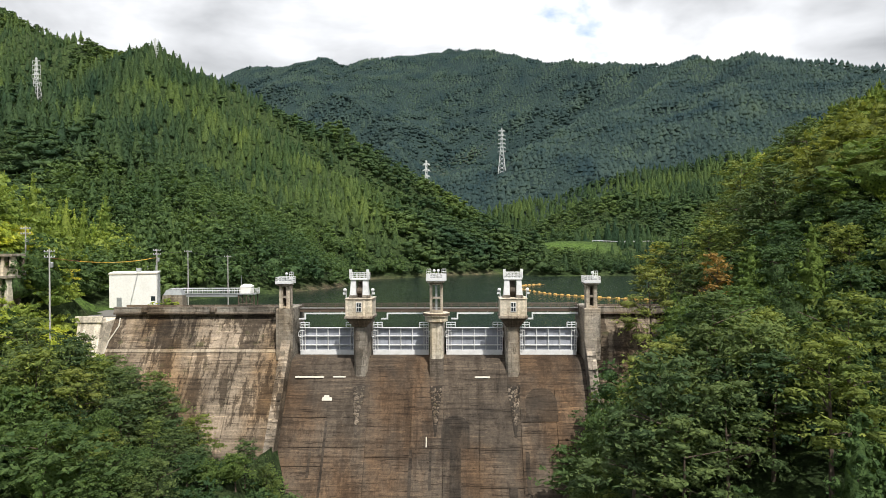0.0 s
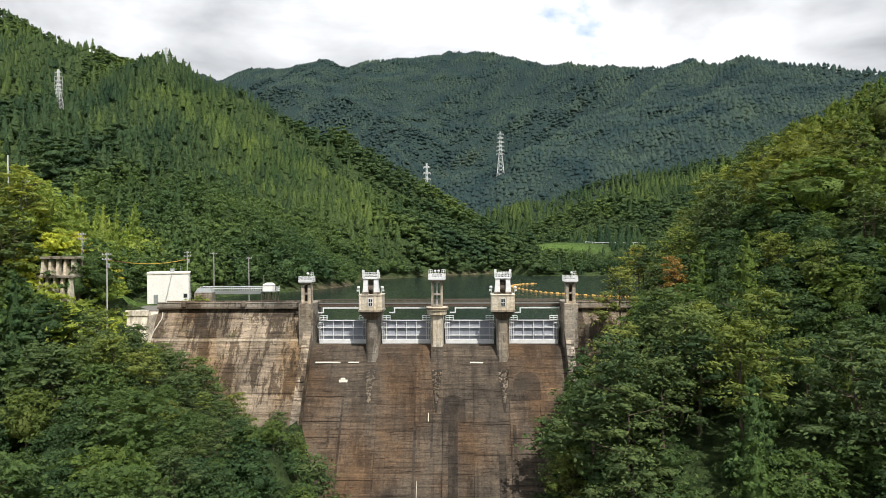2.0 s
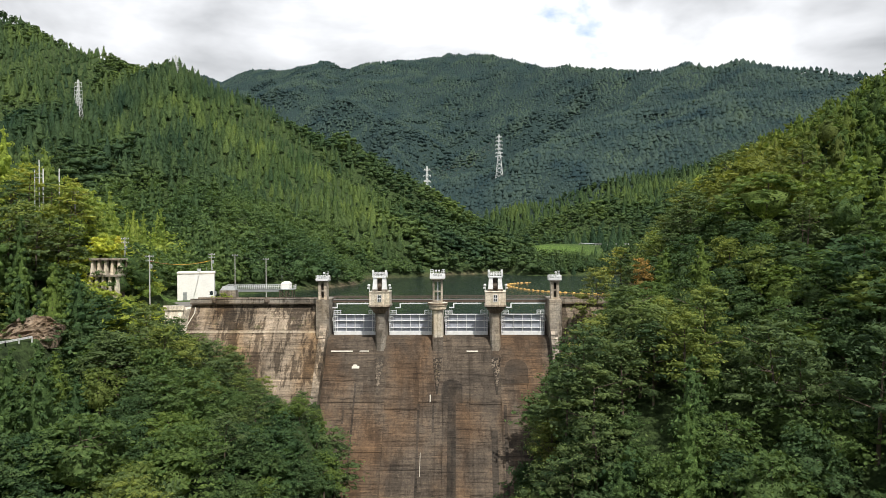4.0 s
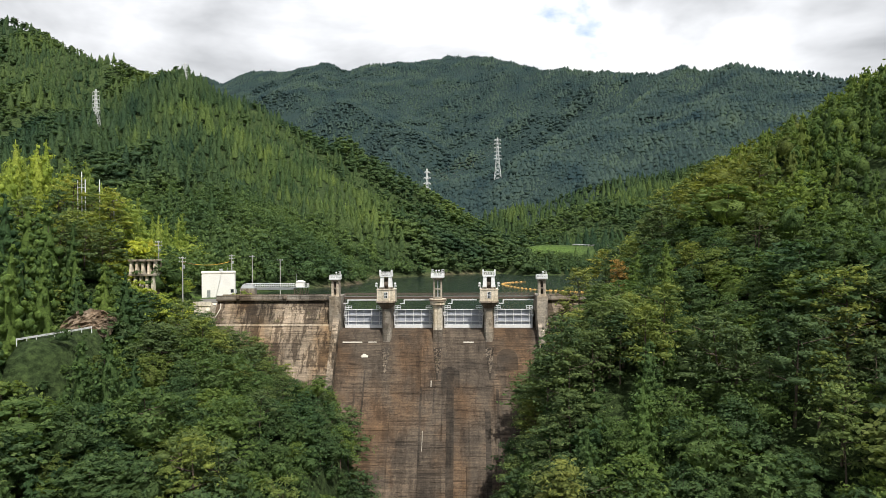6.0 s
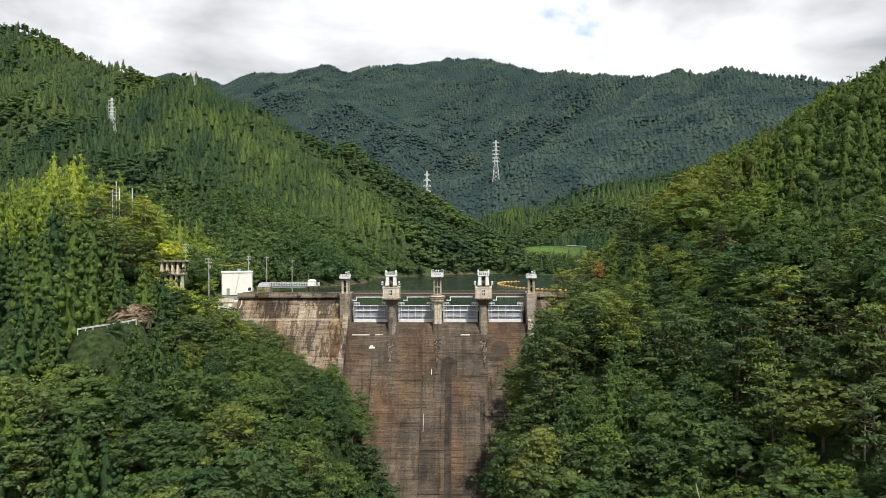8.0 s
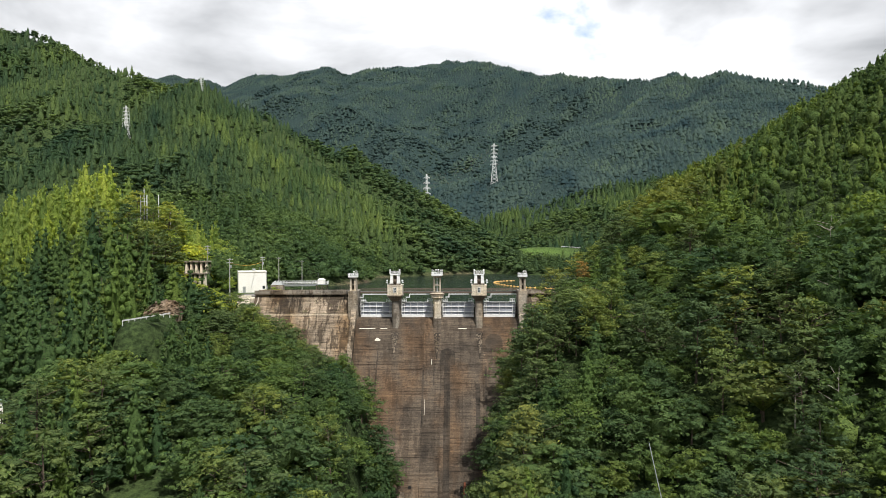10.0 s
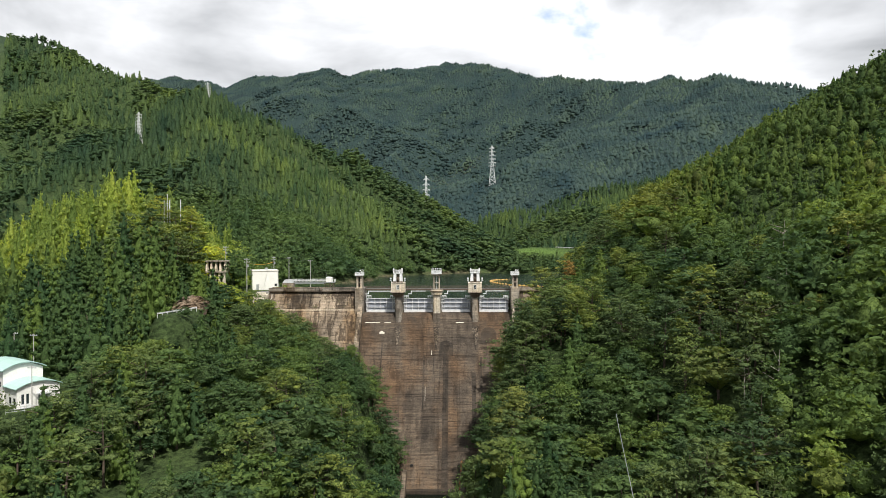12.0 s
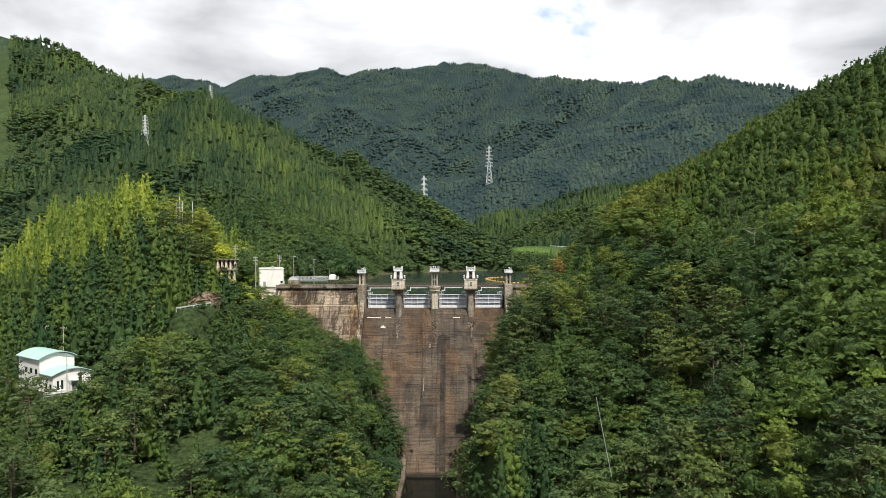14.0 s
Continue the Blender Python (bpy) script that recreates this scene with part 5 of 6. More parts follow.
def cedar(h, r, tiers, around, leaves, size, rng):
    """Crown of a cedar: a blunt spire, its dense heart wrapped in whorls of drooping tufts that shrink towards the tip."""
    vs, fs, sides, rings = [], [], 8, 6
    for j in range(rings):
        u = j / (rings - 1)
        for k in range(sides):
            a = 2 * math.pi * (k + 0.5 * (j % 2)) / sides
            rad = (r * 0.62 * (1 - u ** 1.3) + 0.03) * rng.uniform(0.78, 1.15)
            vs.append((math.cos(a) * rad, math.sin(a) * rad, h * (0.10 + 0.88 * u)))
    for j in range(rings - 1):
        for k in range(sides):
            p, q = j * sides + k, j * sides + (k + 1) % sides
            fs += [(p, q, p + sides), (q, q + sides, p + sides)]
    out = [(np.array(vs), np.array(fs))]
    n = max(3, leaves // (tiers * around))
    for j in range(tiers):
        u = (j + 0.4) / tiers
        ring = max(2, round(around * (1 - 0.6 * u)))
        for k in range(ring):
            a = 2 * math.pi * (k + 0.5 * (j % 2)) / ring + rng.uniform(-0.35, 0.35)
            rad = r * (1 - u ** 1.3) * rng.uniform(0.74, 1.06)
            cr = (0.27 * r * (1 - u) ** 0.5 + 0.14) * rng.uniform(0.75, 1.25)
            c = np.array([math.cos(a) * rad, math.sin(a) * rad, h * (0.11 + 0.88 * u) + rng.normal(0, 0.02 * h)])
            out.append(lump(c - np.array([0, 0, cr * 0.25]), np.array([cr, cr, cr * 1.35]) * (0.55 if size < 0.7 else 0.80), rng, 1, 0.22))
            d = ball_dirs(n, rng)
            d[:, 2] = d[:, 2] * 0.8 + 0.25
            d[:, :2] += 0.7 * np.array([math.cos(a), math.sin(a)])
            out.append(sprays(c + d * np.array([cr, cr, cr * 1.2]) * rng.uniform(0.5, 1.0, (n, 1)), d + np.array([0, 0, 0.3]), size, size * 0.6, rng, 0.6, 0.40))
    return gather(out)


def slim_cedar(h, r, leaves, size, rng, sides=6, rings=4):
    """A cedar across the lake: a narrow ragged cone with loose sprays."""
    vs, fs = [], []
    for j in range(rings):
        u = j / (rings - 1)
        for k in range(sides):
            a = 2 * math.pi * (k + 0.5 * (j % 2)) / sides
            rad = (r * (1 - u) ** 0.75 + 0.04) * rng.uniform(0.6, 1.1)
            vs.append((math.cos(a) * rad, math.sin(a) * rad, h * (0.08 + 0.9 * u) + rng.normal(0, 0.04 * h)))
    for j in range(rings - 1):
        for k in range(sides):
            p, q = j * sides + k, j * sides + (k + 1) % sides
            fs += [(p, q, p + sides), (q, q + sides, p + sides)]
    u, a = rng.uniform(0, 0.95, leaves), rng.uniform(0, 6.28, leaves)
    rad = r * (1 - u) ** 0.75 * rng.uniform(0.85, 1.15, leaves)
    out = np.stack([np.cos(a), np.sin(a), np.full(leaves, 0.7)], 1)
    p = np.stack([np.cos(a) * rad, np.sin(a) * rad, h * (0.1 + 0.9 * u)], 1)
    return gather([(np.array(vs), np.array(fs)), sprays(p, out, size, size * 0.6, rng, 0.5, 0.45)])


def far_cedar(h, r, skirts, sides, rng):
    """A cedar seen from afar: ragged skirts of boughs stacked to a tip."""
    vs, fs = [], []
    for j in range(skirts):
        u = j / skirts
        tip, first = len(vs), len(vs) + 1
        vs.append((rng.normal(0, 0.1), rng.normal(0, 0.1), h * min(1.0, u + 1.55 / skirts)))
        for k in range(sides):
            a = 2 * math.pi * (k + 0.5 * j) / sides + rng.uniform(-0.2, 0.2)
            rad = r * (1 - u) ** 0.7 * rng.uniform(0.65, 1.2)
            vs.append((math.cos(a) * rad, math.sin(a) * rad, h * (0.10 + 0.88 * u) - rad * rng.uniform(0.1, 0.5)))
            fs.append((tip, first + k, first + (k + 1) % sides))
    return np.array(vs), np.array(fs)


def pine(h, r, pads, leaves, size, rng, detail=1):
    """Crown of a red pine: flat pads of needles in tiers with gaps between."""
    out = []
    for k in range(pads):
        u = (k + 0.5) / pads
        a = k * 2.4 + rng.uniform(-0.4, 0.4)
        reach = r * (1.05 - 0.75 * u ** 1.6) * rng.uniform(0.35, 0.85)
        c = np.array([math.cos(a) * reach, math.sin(a) * reach, h * (0.32 + 0.64 * u)])
        cr = r * (0.46 - 0.16 * u) * rng.uniform(0.8, 1.2)
        out.append(lump(c, np.array([cr, cr, cr * 0.36]) * 0.5, rng, detail))
        n = leaves // pads
        d = ball_dirs(n, rng)
        p = c + d * np.array([cr, cr, cr * 0.40]) * rng.uniform(0.6, 1.1, (n, 1))
        out.append(sprays(p, d * 0.6 + np.array([0, 0, 0.8]), size, size * 0.42, rng, 0.1, 0.45))
    return gather(out)


def trunk_mesh(h, r, limbs, rng):
    bm = bmesh.new()
    bend = rng.normal(0, 0.03 * h, 2)
    pts = [Vector((bend[0] * s * s, bend[1] * s * s, h * s - (0.8 if s == 0 else 0))) for s in (0, 0.3, 0.6, 0.92)]
    for k in range(3):
        rod(bm, pts[k], pts[k + 1], r * (1 - 0.28 * k), r * (1 - 0.28 * (k + 1)), 6)
    for k in range(limbs):
        s = rng.uniform(0.35, 0.8)
        p = pts[1].lerp(pts[3], (s - 0.3) / 0.62)
        a = rng.uniform(0, 6.28)
        L = h * rng.uniform(0.16, 0.3)
        rod(bm, p, p + Vector((math.cos(a) * L, math.sin(a) * L, L * rng.uniform(0.15, 0.6))), r * 0.42, r * 0.12, 4)
    return bm


def tree_thing(name, label, crown_v, mat, h, trunk_r, limbs, rng, bark=None):
    t = thing(name, (0, 0, 0), label, "tree", name + "s on the slopes")
    part("trunk", trunk_mesh(h * 0.9, trunk_r, limbs, rng), bark or M_BARK, t)
    crown = new("crown", mesh_from("crown", *crown_v, mat, True))
    crown.parent = t
    return t


rng = np.random.default_rng(5)
L_BROAD, L_CEDAR, L_PINE = "full green broadleaved tree on a steep slope", "tall pointed dark green cedar on the slope", "red pine with flat tiers of needles on the slope"
NEAR_KINDS = {       # full crowns for the slopes that the flight starts over, thinner ones further out
    ("broadleaf", 0): [tree_thing("broadleaf_tree", L_BROAD, broadleaf(11, 4.6, 32, 930, 0.70, rng), M_LEAF, 11, 0.22, 4, rng) for k in range(5)],
    ("cedar", 0): [tree_thing("cedar_tree", L_CEDAR, cedar(18, 3.2, 10, 9, 900, 0.68, rng), M_CEDAR, 17, 0.24, 0, rng) for k in range(3)],
    ("pine", 0): [tree_thing("pine_tree", L_PINE, pine(12, 4.4, 24, 960, 0.62, rng), M_PINE, 12, 0.2, 6, rng) for k in range(4)],
    ("broadleaf", 1): [tree_thing("broadleaf_tree", L_BROAD, broadleaf(11, 4.6, 24, 384, 0.92, rng, heart=0.54), M_LEAF, 11, 0.22, 0, rng) for k in range(5)],
    # Broadleaved copies in the leaf colour that has sunlight painted in.
    ("bright", 1): [tree_thing("young_tree", "broadleaved tree with sunlight put into its yellow-green", broadleaf(8.5, 4.0, 20, 340, 0.85, rng), M_BUSH_LIT, 8.5, 0.16, 0, rng) for k in range(3)],
    ("young_cedar", 1): [tree_thing("young_cedar", "young cedar on the open hillside, sunlight put into its yellow-green", cedar(17, 2.9, 8, 7, 224, 0.8, rng), M_CEDAR_LIT, 14, 0.2, 0, rng) for k in range(3)],
    ("cedar", 1): [tree_thing("cedar_tree", L_CEDAR, cedar(20, 3.1, 9, 7, 280, 0.85, rng), M_CEDAR, 19, 0.26, 0, rng) for k in range(4)],
    ("pine", 1): [tree_thing("pine_tree", L_PINE, pine(12, 4.4, 18, 432, 0.85, rng), M_PINE, 12, 0.2, 6, rng) for k in range(4)],
    ("sunlit_pine", 1): [tree_thing("pine_tree", "red pine with open tiers on the hill crest, coloured as if sunlit", pine(12, 4.2, 16, 400, 0.85, rng), M_PINE_LIT, 12, 0.2, 8, rng) for k in range(3)],
}


def woods_template(kind, rng, level):
    if level == "slope":
        return broadleaf(11, 4.6, 16, 190, 1.1, rng) if kind == 0 else cedar(18, 3.1, 6, 5, 120, 1.1, rng) if kind == 1 else pine(12, 4.2, 12, 180, 1.1, rng)
    if level == "plantation":
        return cedar(7.4, 2.2, 3, 4, 48, 0.75, rng) if kind == 1 else broadleaf(8.0, 2.5, 5, 30, 0.85, rng, tuft=0.42)
    if level == "lake":
        return broadleaf(8.5, 4.0, 11, 77, 1.15, rng, tuft=0.36) if kind == 0 else cedar(11.5, 2.8, 5, 6, 90, 1.05, rng) if kind == 1 else pine(9.5, 3.8, 9, 72, 1.1, rng)
    if level == "mid":
        return broadleaf(8.5, 3.9, 5, 25, 1.35, rng, heart=0.9, tuft=0.46) if kind == 0 else slim_cedar(10.5, 2.5, 20, 1.2, rng) if kind == 1 else pine(9.5, 3.7, 6, 30, 1.3, rng)
    return lump(np.array([0, 0, 0.9]), np.array([3.1, 3.1, 2.5]), rng, 1, 0.32) if kind == 0 else far_cedar(5.6, 3.1, 2, 6, rng)


def blocked(x, y, z):
    """No trees on the dam, in water, on roads, pads, roofs or fields, nor where they hide things from the camera."""
    fy = face_y(z)
    b = (x > -71) & (x < 33) & (y > np.minimum(fy - 2.0, 117)) & (y < 134)
    b |= (z < LAKE + 0.25) & (y > 124)
    b |= (z < BED + 2.5) & (y < 124)
    b |= (np.abs(x + 7) < 11.0) & (y > 30) & (z < -34)
    b |= grass_at(x, y) > 0.25
    b |= (np.hypot(x + 89, y - 32) < 13) | ((x > -89) & (x < -79) & (y > 8) & (y < 30)) | ((x > -83) & (x < -64) & (y > 143) & (y < 160)) | ((x > -74) & (x < -64) & (y > 126) & (y < 146)) | (np.hypot(x + 74.5, y - 73) < 7) | ((x > -76) & (x < -66.5) & (y > 56) & (y < 80))
    b |= (x > -87) & (x < -73) & (y > 106) & (y < 117)
    b |= (x > 32.5) & (x < 38) & (y > 99) & (y < 112)
    b |= (x > -84) & (x < -40) & (y > 128) & (y < 166)
    b |= (x > 62) & (x < 112) & (y > 388) & (y < 402)
    b |= (np.abs(x - 41.6) < 13) & (y > 822) & (y < 856)
    return b


PATH_POINTS = ((-2, 4, 10.4), (0, -60, 13), (2, -124, 14))


def seen_from_path(x, y, z):
    """Slopes seen from points on the camera's path; the hills' far sides stay bare."""
    seen = np.zeros(len(x), bool)
    for ex, ey, ez in PATH_POINTS:
        clear = np.ones(len(x), bool)
        for s in np.linspace(0.12, 0.97, 22):
            clear &= height(ex + (x - ex) * s, ey + (y - ey) * s) + 2.0 < ez + (z + 13 - ez) * s
        seen |= clear
    return seen


def scatter(x0, x1, y0, y1, step, seed, keep, hidden=False):
    r = np.random.default_rng(seed)
    xs, ys = np.meshgrid(np.arange(x0, x1, step), np.arange(y0, y1, step))
    xs = xs.ravel() + r.uniform(-0.45, 0.45, xs.size) * step
    ys = ys.ravel() + r.uniform(-0.45, 0.45, ys.size) * step
    k = keep(xs, ys)
    xs, ys = xs[k], ys[k]
    zs = height(xs, ys)
    ok = ~blocked(xs, ys, zs)
    xs, ys, zs = xs[ok], ys[ok], zs[ok]
    if not hidden:
        ok = seen_from_path(xs, ys, zs)
        xs, ys, zs = xs[ok], ys[ok], zs[ok]
    return xs, ys, zs, r


def stand_in_view(x, y):
    """The stretch of the gorge that the flight looks over, with a margin."""
    return np.abs(x + 3) < 0.70 * (y + 128) + 14


def plantation(x, y):
    """The even-aged stand high on the hillside right of the dam."""
    return (x > 68) & (y < 215) & (height(x, y) > 15 + 9 * fbm(x, y, 40, 81) + 0.10 * (y - 60))


def kind_at(x, y, r):
    """Cedar stands, broadleaved woods and pines grow in patches."""
    p = fbm(x, y, 26, 77) + r.normal(0, 0.14, len(x))
    kind = np.where(p > 0.10, 2, np.where(fbm(x, y, 34, 71) + r.normal(0, 0.13, len(x)) > 0.36, 1, 0))
    u = r.uniform(0, 1, len(x))
    kind = np.where((x < -78) & (y > 44) & (y < 112) & (u < 0.92), 1, kind)
    kind = np.where((x < -98) & (y >= 112), 1, kind)
    kind = np.where((x < -98) & (y <= 50), 1, kind)
    kind = np.where((np.hypot(x + 60, (y - 12) * 0.7) < 15) & (u < 0.85), 1, kind)
    kind = np.where((x > -110) & (x < -86) & (y > 102) & (y < 124), 2, np.where((x > -100) & (x < -60) & (y >= 112), 0, kind))
    kind = np.where((x > 44) & (y > 130) & (u < 0.55), 2, kind)
    return kind


# near woods: every tree is a thing of its own
def near_zone(x, y):
    return stand_in_view(x, y) & (y > -38 - 0.1 * np.abs(x)) & (y < 200) & (y > -60) & (x > -185) & (x < 130) & ~plantation(x, y) & ~((x < -62) & (x > -98) & (y > 150))


def canopy_cap(x, y):
    """How high the tree tops reach on the slope below the left abutment, fitted to the camera's view."""
    return -11.2 - 0.616 * (x + 37) - 0.22 * max(y - 70, 0) - 0.2 * max(70 - y, 0)


xs, ys, zs, r = scatter(-190, 175, -60, 202, 5.1, 3, near_zone)
kinds = kind_at(xs, ys, r)
names = ("broadleaf", "cedar", "pine")
order = np.argsort(np.hypot((xs + 6) * 1.0, (ys - 70) * 0.8))
used, total = {k: 0 for k in NEAR_KINDS}, [0, 0, 0]
rest = []
for i in order:
    x, y, z, k = xs[i], ys[i], zs[i], kinds[i]
    if total[k] >= 290:
        rest.append(i)
        continue
    total[k] += 1
    fine = (y > 42) and (abs(x + 5) < 60) and (y < 128)
    # Spur and crest trees take the leaf colours with sun painted in.
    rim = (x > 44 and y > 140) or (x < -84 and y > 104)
    key = ("young_cedar", 1) if (k == 1 and x < -98 and y >= 110) else ("sunlit_pine", 1) if (k == 2 and rim and r.uniform() < 0.6) else ("bright", 1) if (k == 0 and ((-100 < x < -58 and y > 100) or (44 < x < 62 and y > 138))) else (names[k], 0 if fine else 1)
    srcs = NEAR_KINDS[key]
    if k == 1 and r.uniform() < 0.36:
        continue
    s = r.uniform(0.66, 1.22) if k != 1 else r.uniform(0.70, 1.2) * (1.15 if x < -78 and 44 < y < 112 else 0.8 if x > 0 else 0.9)
    if -84 < x < -20 and 40 < y < 120 and x + 2 > -0.70 * (y - 4):      # tree tops trimmed to fit the view from the flight's start
        room = canopy_cap(x, y) - z
        s = min(s, room / (19.0 if k == 1 else 11.5))
        s = max(s, 0.48)
    m = Matrix.LocRotScale((x, y, z - 0.3), Euler((r.normal(0, 0.04), r.normal(0, 0.04), r.uniform(0, 6.28))), (s * r.uniform(0.95, 1.2), s * r.uniform(0.95, 1.2), s * r.uniform(0.88, 1.1)))
    if used[key] < len(srcs):
        srcs[used[key]].matrix_basis = m
    else:
        copy_thing(srcs[r.integers(len(srcs))], m)
    used[key] += 1
for x, y, top in ((-94, 13, -3.5), (-98.5, 18, -2.5), (-91, 8, -8), (-75, 12, -9), (-70.5, 17, -6.5), (-66, 22, -8), (-72.5, 5, -13), (-62, 14, -10), (-72.6, 90, 9.5), (-75.0, 86, 11)):     # cedars round the works yard and below the concrete frame
    z = float(height(x, y)[0]) - 0.3
    s = (top - z) / 20
    copy_thing(NEAR_KINDS["cedar", 1][int(-x) % 3], Matrix.LocRotScale((x, y, z), Euler((0, 0, x)), (max(s, 0.8), max(s, 0.8), s)))
for x, y, s in ((-77.5, 84, 0.8), (-80, 80, 0.62), (-84, 82, 0.8)):     # pines above the rock cut
    copy_thing(NEAR_KINDS["pine", 1][int(-x) % 3], Matrix.LocRotScale((x, y, float(height(x, y)[0]) - 0.3), Euler((0, 0, x)), (s, s, s)))
rest = np.array(rest)
NEAR_REST = (xs[rest], ys[rest], zs[rest], r, kinds[rest])


def woods(name, label, xs, ys, zs, r, level, mat, kinds, scale):
    temps = [[woods_template(k, np.random.default_rng(100 + 10 * k + j), level) for j in range(5)] for k in range(2 if level in ("far", "plantation") else 3)]
    vs, fs, tone, base = [], [], [], 0
    pick, turn = r.integers(0, 5, len(xs)), r.uniform(0, 6.28, len(xs))
    # Right-hand slopes get a lighter tone: missing light put into the leaf colour.
    sc, tn = scale * r.uniform(0.75, 1.25, len(xs)) * (1 + 0.7 * fbm(xs, ys, 45, 95)), np.clip(r.normal(0.42, 0.10, len(xs)) + 0.75 * fbm(xs, ys, 60, 91) + 0.16 * ((xs > 25) & (ys < 200)) + 0.12 * ((xs > 45) & (ys < 200) & (zs > 5)), 0, np.where(ys > 170, 0.8, 1))
    sc = np.where((xs > 38) & (xs < 118) & (ys > 312) & (ys < 392), sc * 0.66, sc)      # low trees along the bay
    for k in range(len(temps)):
        for j in range(5):
            sel = (kinds == k) & (pick == j)
            if not sel.any():
                continue
            t, f = temps[k][j]
            c, s = np.cos(turn[sel])[:, None], np.sin(turn[sel])[:, None]
            q = sc[sel][:, None]
            X = (t[None, :, 0] * c - t[None, :, 1] * s) * q + xs[sel][:, None]
            Y = (t[None, :, 0] * s + t[None, :, 1] * c) * q + ys[sel][:, None]
            Z = t[None, :, 2] * q + zs[sel][:, None] - (1.0 if level == "far" else 0.5)
            vs.append(np.stack([X, Y, Z], -1).reshape(-1, 3))
            fs.append((f[None] + (base + np.arange(sel.sum()) * len(t))[:, None, None]).reshape(-1, 3))
            base += len(t) * sel.sum()
            tone.append(np.repeat(tn[sel], len(t)))
    v = np.concatenate(vs)
    me = mesh_from(name, v, np.concatenate(fs), mat, True)
    set_attr(me, "tone", np.concatenate(tone))
    return tagged(new(name, me), label, "woods", kind="stuff")


# the rest of the near slopes and the hills round the lake
def mid_zone(x, y):
    return stand_in_view(x, y) & ~near_zone(x, y) & (y > -60)


xs, ys, zs, r, kd = NEAR_REST
# Spur trees use the leaf colour that carries painted sunlight.
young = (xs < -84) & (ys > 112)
for name, label, q, mat in (("slope_woods", "dense mixed woods high on the gorge sides", np.where(~young)[0], M_SLOPE), ("young_woods", "woods on the spur with sunlight put into their yellow-green", np.where(young)[0], M_SPUR_LIT)):
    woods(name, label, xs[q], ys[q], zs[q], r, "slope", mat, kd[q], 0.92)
def steep_bank(x, y):
    """The walls of the gorge just above the river, thick with small trees."""
    side = np.where(x > -7, (x > 4.5 + 0.14 * np.maximum(75 - y, 0)) & (x < 24), (x > -36) & (x < -17))
    return side & (y > -34) & (y < 108) & (height(x, y) > BED + 5)


xs, ys, zs, r = scatter(-40, 30, -36, 108, 3.4, 16, steep_bank)
sc_ok = (xs > -7) | (zs + 2.5 < -11.2 - 0.616 * (xs + 37) - 0.22 * np.maximum(ys - 70, 0) - 0.2 * np.maximum(70 - ys, 0))
woods("bank_woods", "thick small broadleaved trees on the gorge walls", xs[sc_ok], ys[sc_ok], zs[sc_ok], r, "lake", M_SLOPE, np.zeros(sc_ok.sum(), int), 0.62)
xs, ys, zs, r = scatter(66, 330, -60, 240, 3.5, 14, lambda x, y: plantation(x, y) & stand_in_view(x, y))
woods("plantation_woods", "even stand of small pointed cypress on the upper hillside", xs, ys, zs, r, "plantation", M_CYPRESS, np.where(r.uniform(0, 1, len(xs)) < 0.6, 1, 0), 1.0)
xs, ys, zs, r = scatter(-330, 300, -60, 330, 5.2, 7, lambda x, y: mid_zone(x, y) & ~plantation(x, y))
kd = np.where(fbm(xs, ys, 55, 61) + r.normal(0, 0.12, len(xs)) > 0.14, 1, np.where(r.uniform(0, 1, len(xs)) < 0.3, 2, 0))
fine = (ys > 135) & (ys < 320) & (xs > -150) & (xs < 110) & (zs < 34)
q = np.where(fine)[0]
woods("lakeside_woods", "dense broadleaved woods along the lake shore", xs[q], ys[q], zs[q], r, "lake", M_LAKESIDE, np.where(kd[q] == 1, r.integers(0, 3, len(q)), kd[q]), 1.0)
q = np.where(~fine)[0]
woods("near_hill_woods", "mixed cedar and broadleaved woods round the reservoir", xs[q], ys[q], zs[q], r, "mid", M_WOODS, kd[q], 1.0)
xs, ys, zs, r = scatter(-560, 420, 330, 700, 6.1, 8, lambda x, y: np.abs(x + 3) < 0.66 * (y + 128))
kd = np.where(fbm(xs, ys, 90, 63) + r.normal(0, 0.10, len(xs)) > 0.04, 1, np.where(r.uniform(0, 1, len(xs)) < 0.2, 2, 0))
woods("mid_hill_woods", "cedar and broadleaved woods on the hills across the lake", xs, ys, zs, r, "mid", M_WOODS, kd, 1.0)
xs, ys, zs, r = scatter(36, 116, 316, 360, 3.8, 12, lambda x, y: y < 358)
woods("shore_thicket", "low dark trees on the bank below the meadow", xs, ys, zs, r, "lake", M_WOODS, np.zeros(len(xs), int), 0.9)
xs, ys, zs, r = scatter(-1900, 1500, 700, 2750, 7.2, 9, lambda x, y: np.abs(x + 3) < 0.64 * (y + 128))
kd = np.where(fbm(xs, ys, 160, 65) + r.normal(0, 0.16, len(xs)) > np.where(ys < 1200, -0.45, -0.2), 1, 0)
woods("far_mountain_woods", "forest over the far mountain range, haze put into its colour", xs, ys, zs, r, "far", M_FAR_HAZE, kd, 1.3)

xs, ys, zs, r = scatter(-175, 175, -215, -30, 6.0, 10, lambda x, y: ~near_zone(x, y) & ~((np.abs(x + 3) < 0.66 * (y + 128)) & (y > -100)), True)
woods("downstream_woods", "mixed woods on the banks further down the gorge", xs, ys, zs, r, "far", M_WOODS, r.integers(0, 2, len(xs)), 1.45)

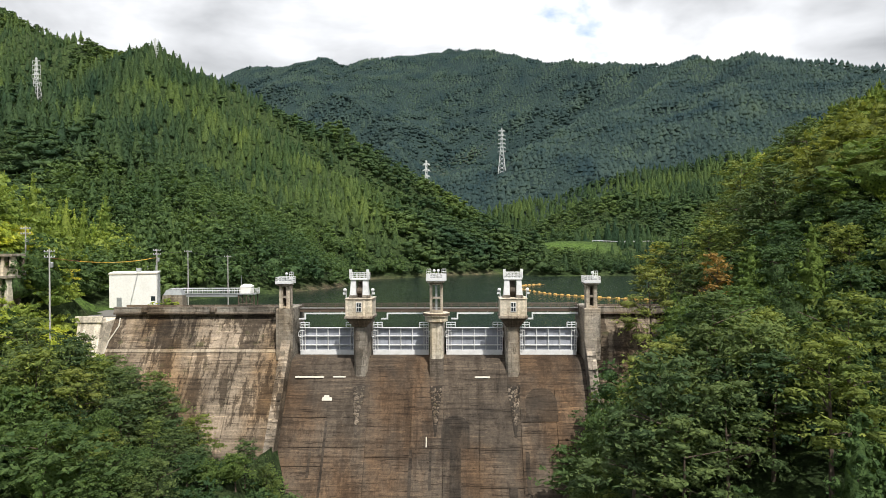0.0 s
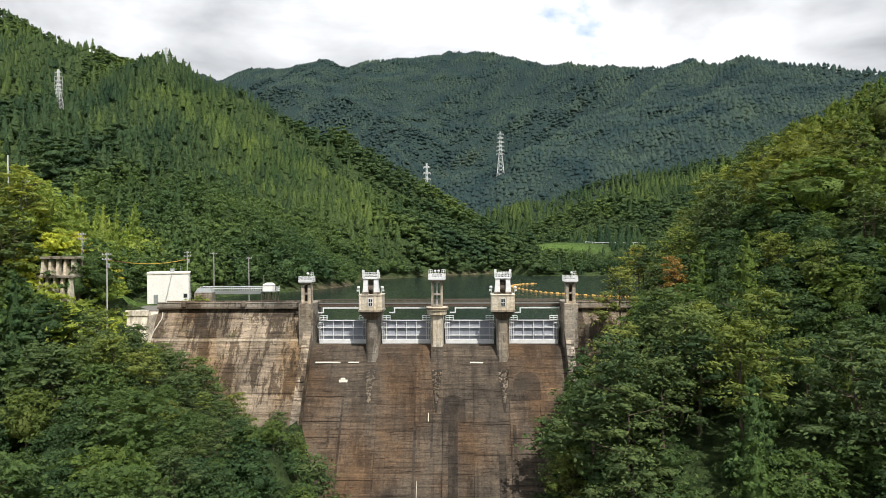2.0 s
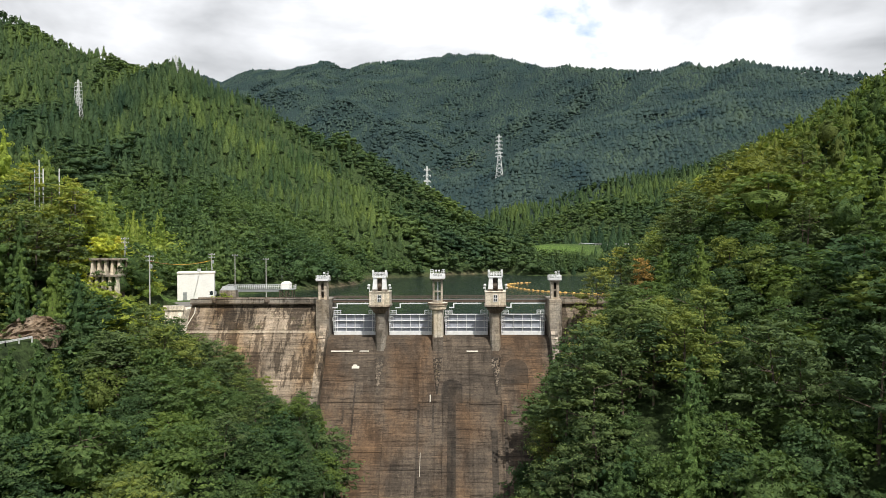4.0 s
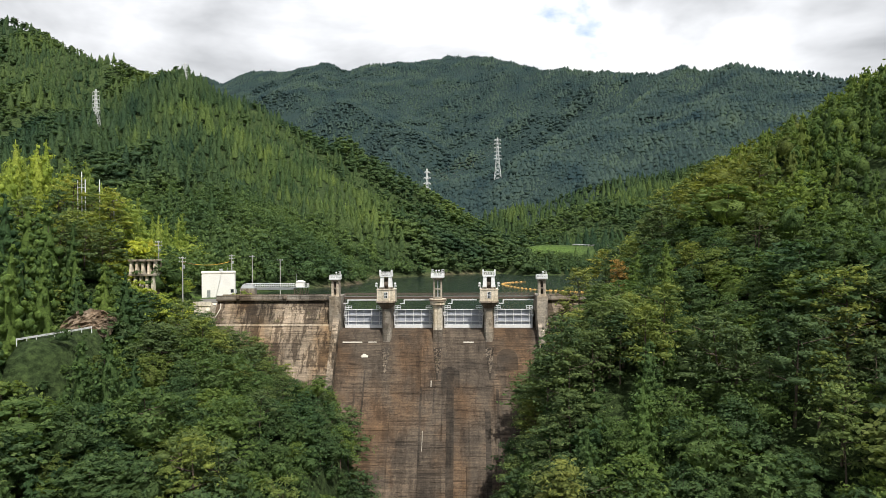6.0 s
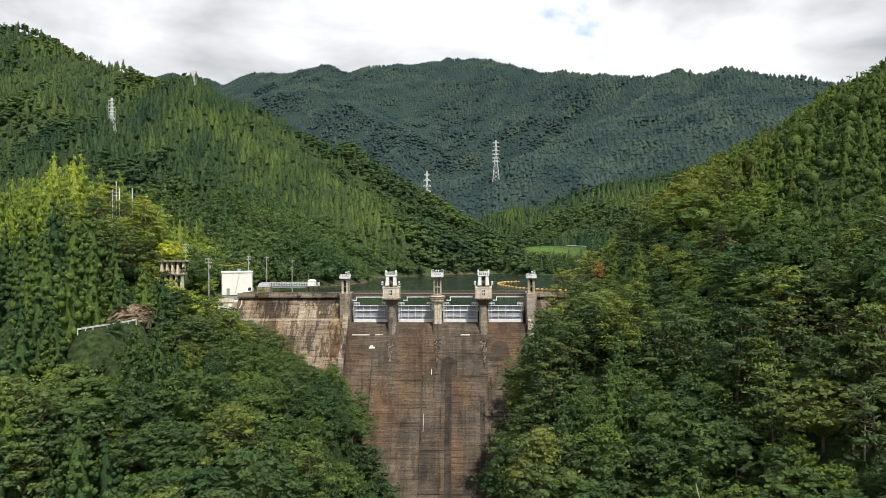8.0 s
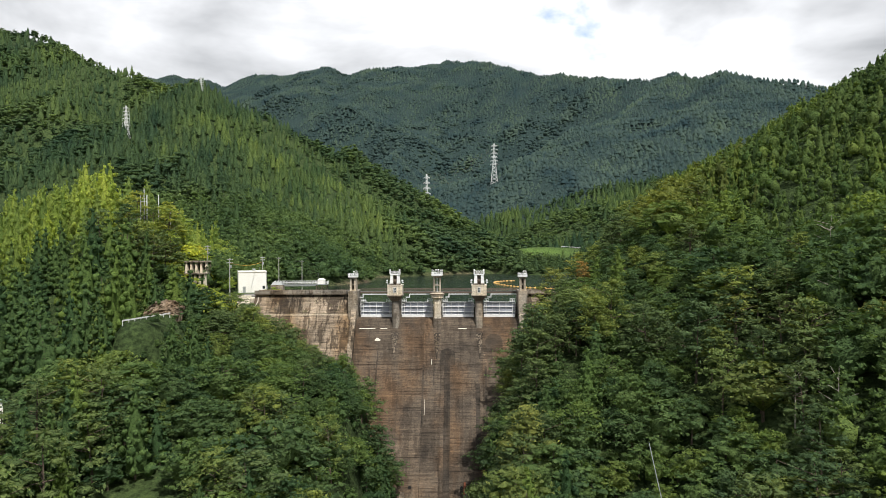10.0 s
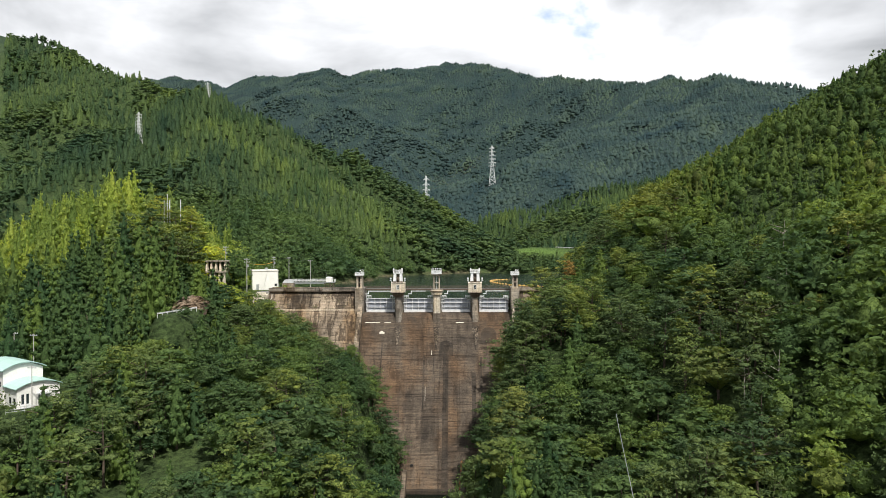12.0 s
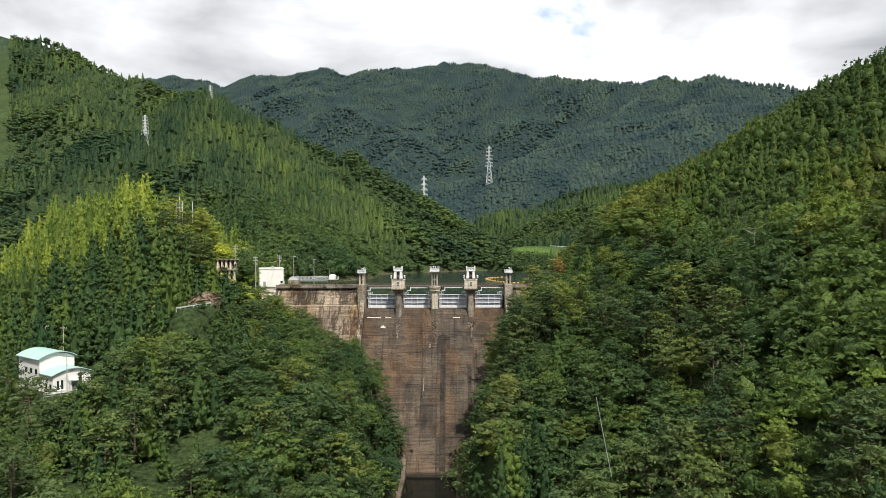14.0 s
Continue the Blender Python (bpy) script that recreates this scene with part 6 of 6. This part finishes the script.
# ---- single trees that stand out ----
rng = np.random.default_rng(23)
dry = tree_thing("dying_tree", "orange-brown dying tree at the end of the dam crest", pine(13, 3.6, 18, 700, 0.8, rng), M_DRY, 13, 0.22, 14, rng)
dry["group"] = "dying trees"
dry.matrix_basis = pose(35.6, 109.0, -3.6)
for x, y, h in ((79, 57, 15), (72, 40, 14), (62, 22, 13), (58, 28, 12)):
    t = thing("dead_trunk", (x, y, gz(x, y) - 0.3), "bleached dead tree trunk standing among green crowns", "dead tree", "dead trunks")
    part("trunk", trunk_mesh(h, 0.16, 7, rng), M_DEAD, t)
BUSHES = [(-66.5, 148.6, 0.28), (-64.5, 148.4, 0.22), (-69, 147, 0.2)]
for k in range(62):
    BUSHES.append((rng.uniform(-97, -72), rng.uniform(108, 133), rng.uniform(0.28, 0.6)))
for k in range(14):
    BUSHES.append((rng.uniform(-73, -63), rng.uniform(108, 117), rng.uniform(0.28, 0.5)))
for k in range(44):
    BUSHES.append((rng.uniform(-97, -83), rng.uniform(117, 142), rng.uniform(0.4, 0.75)))
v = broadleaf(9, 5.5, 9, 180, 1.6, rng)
# The bushes share that sun-brightened colour.
bush_mesh = mesh_from("leaves", *v, M_BUSH_LIT, True)
SHRUBS = [(rng.uniform(-69.5, -61), rng.uniform(54, 82), rng.uniform(0.2, 0.36)) for k in range(46)] + [(rng.uniform(-78, -64), rng.uniform(45, 56), rng.uniform(0.3, 0.55)) for k in range(26)] + [(rng.uniform(-68, -54), rng.uniform(38, 60), rng.uniform(0.34, 0.58)) for k in range(44)] + [(rng.uniform(-84, -75), rng.uniform(10, 27), rng.uniform(0.25, 0.5)) for k in range(26)] + [(rng.uniform(-87, -82), rng.uniform(76, 88), rng.uniform(0.35, 0.6)) for k in range(14)]
SHRUBS += [(rng.uniform(-78, -66), rng.uniform(82, 90), rng.uniform(0.4, 0.7)) for k in range(14)] + [(rng.uniform(-88, -72), rng.uniform(94, 108), rng.uniform(0.4, 0.7)) for k in range(30)]
shrub_mesh = mesh_from("leaves", *broadleaf(9, 5.5, 9, 180, 1.6, rng), M_LEAF, True)
for x, y, s in SHRUBS:
    t = thing("shrub", (x, y, gz(x, y) - 0.3), "green leafy shrub on the bank below the crest road", "shrub", "shrubs")
    t.scale = (s, s, s)
    t.rotation_euler = (0, 0, rng.uniform(0, 6.28))
    new("leaves", shrub_mesh).parent = t
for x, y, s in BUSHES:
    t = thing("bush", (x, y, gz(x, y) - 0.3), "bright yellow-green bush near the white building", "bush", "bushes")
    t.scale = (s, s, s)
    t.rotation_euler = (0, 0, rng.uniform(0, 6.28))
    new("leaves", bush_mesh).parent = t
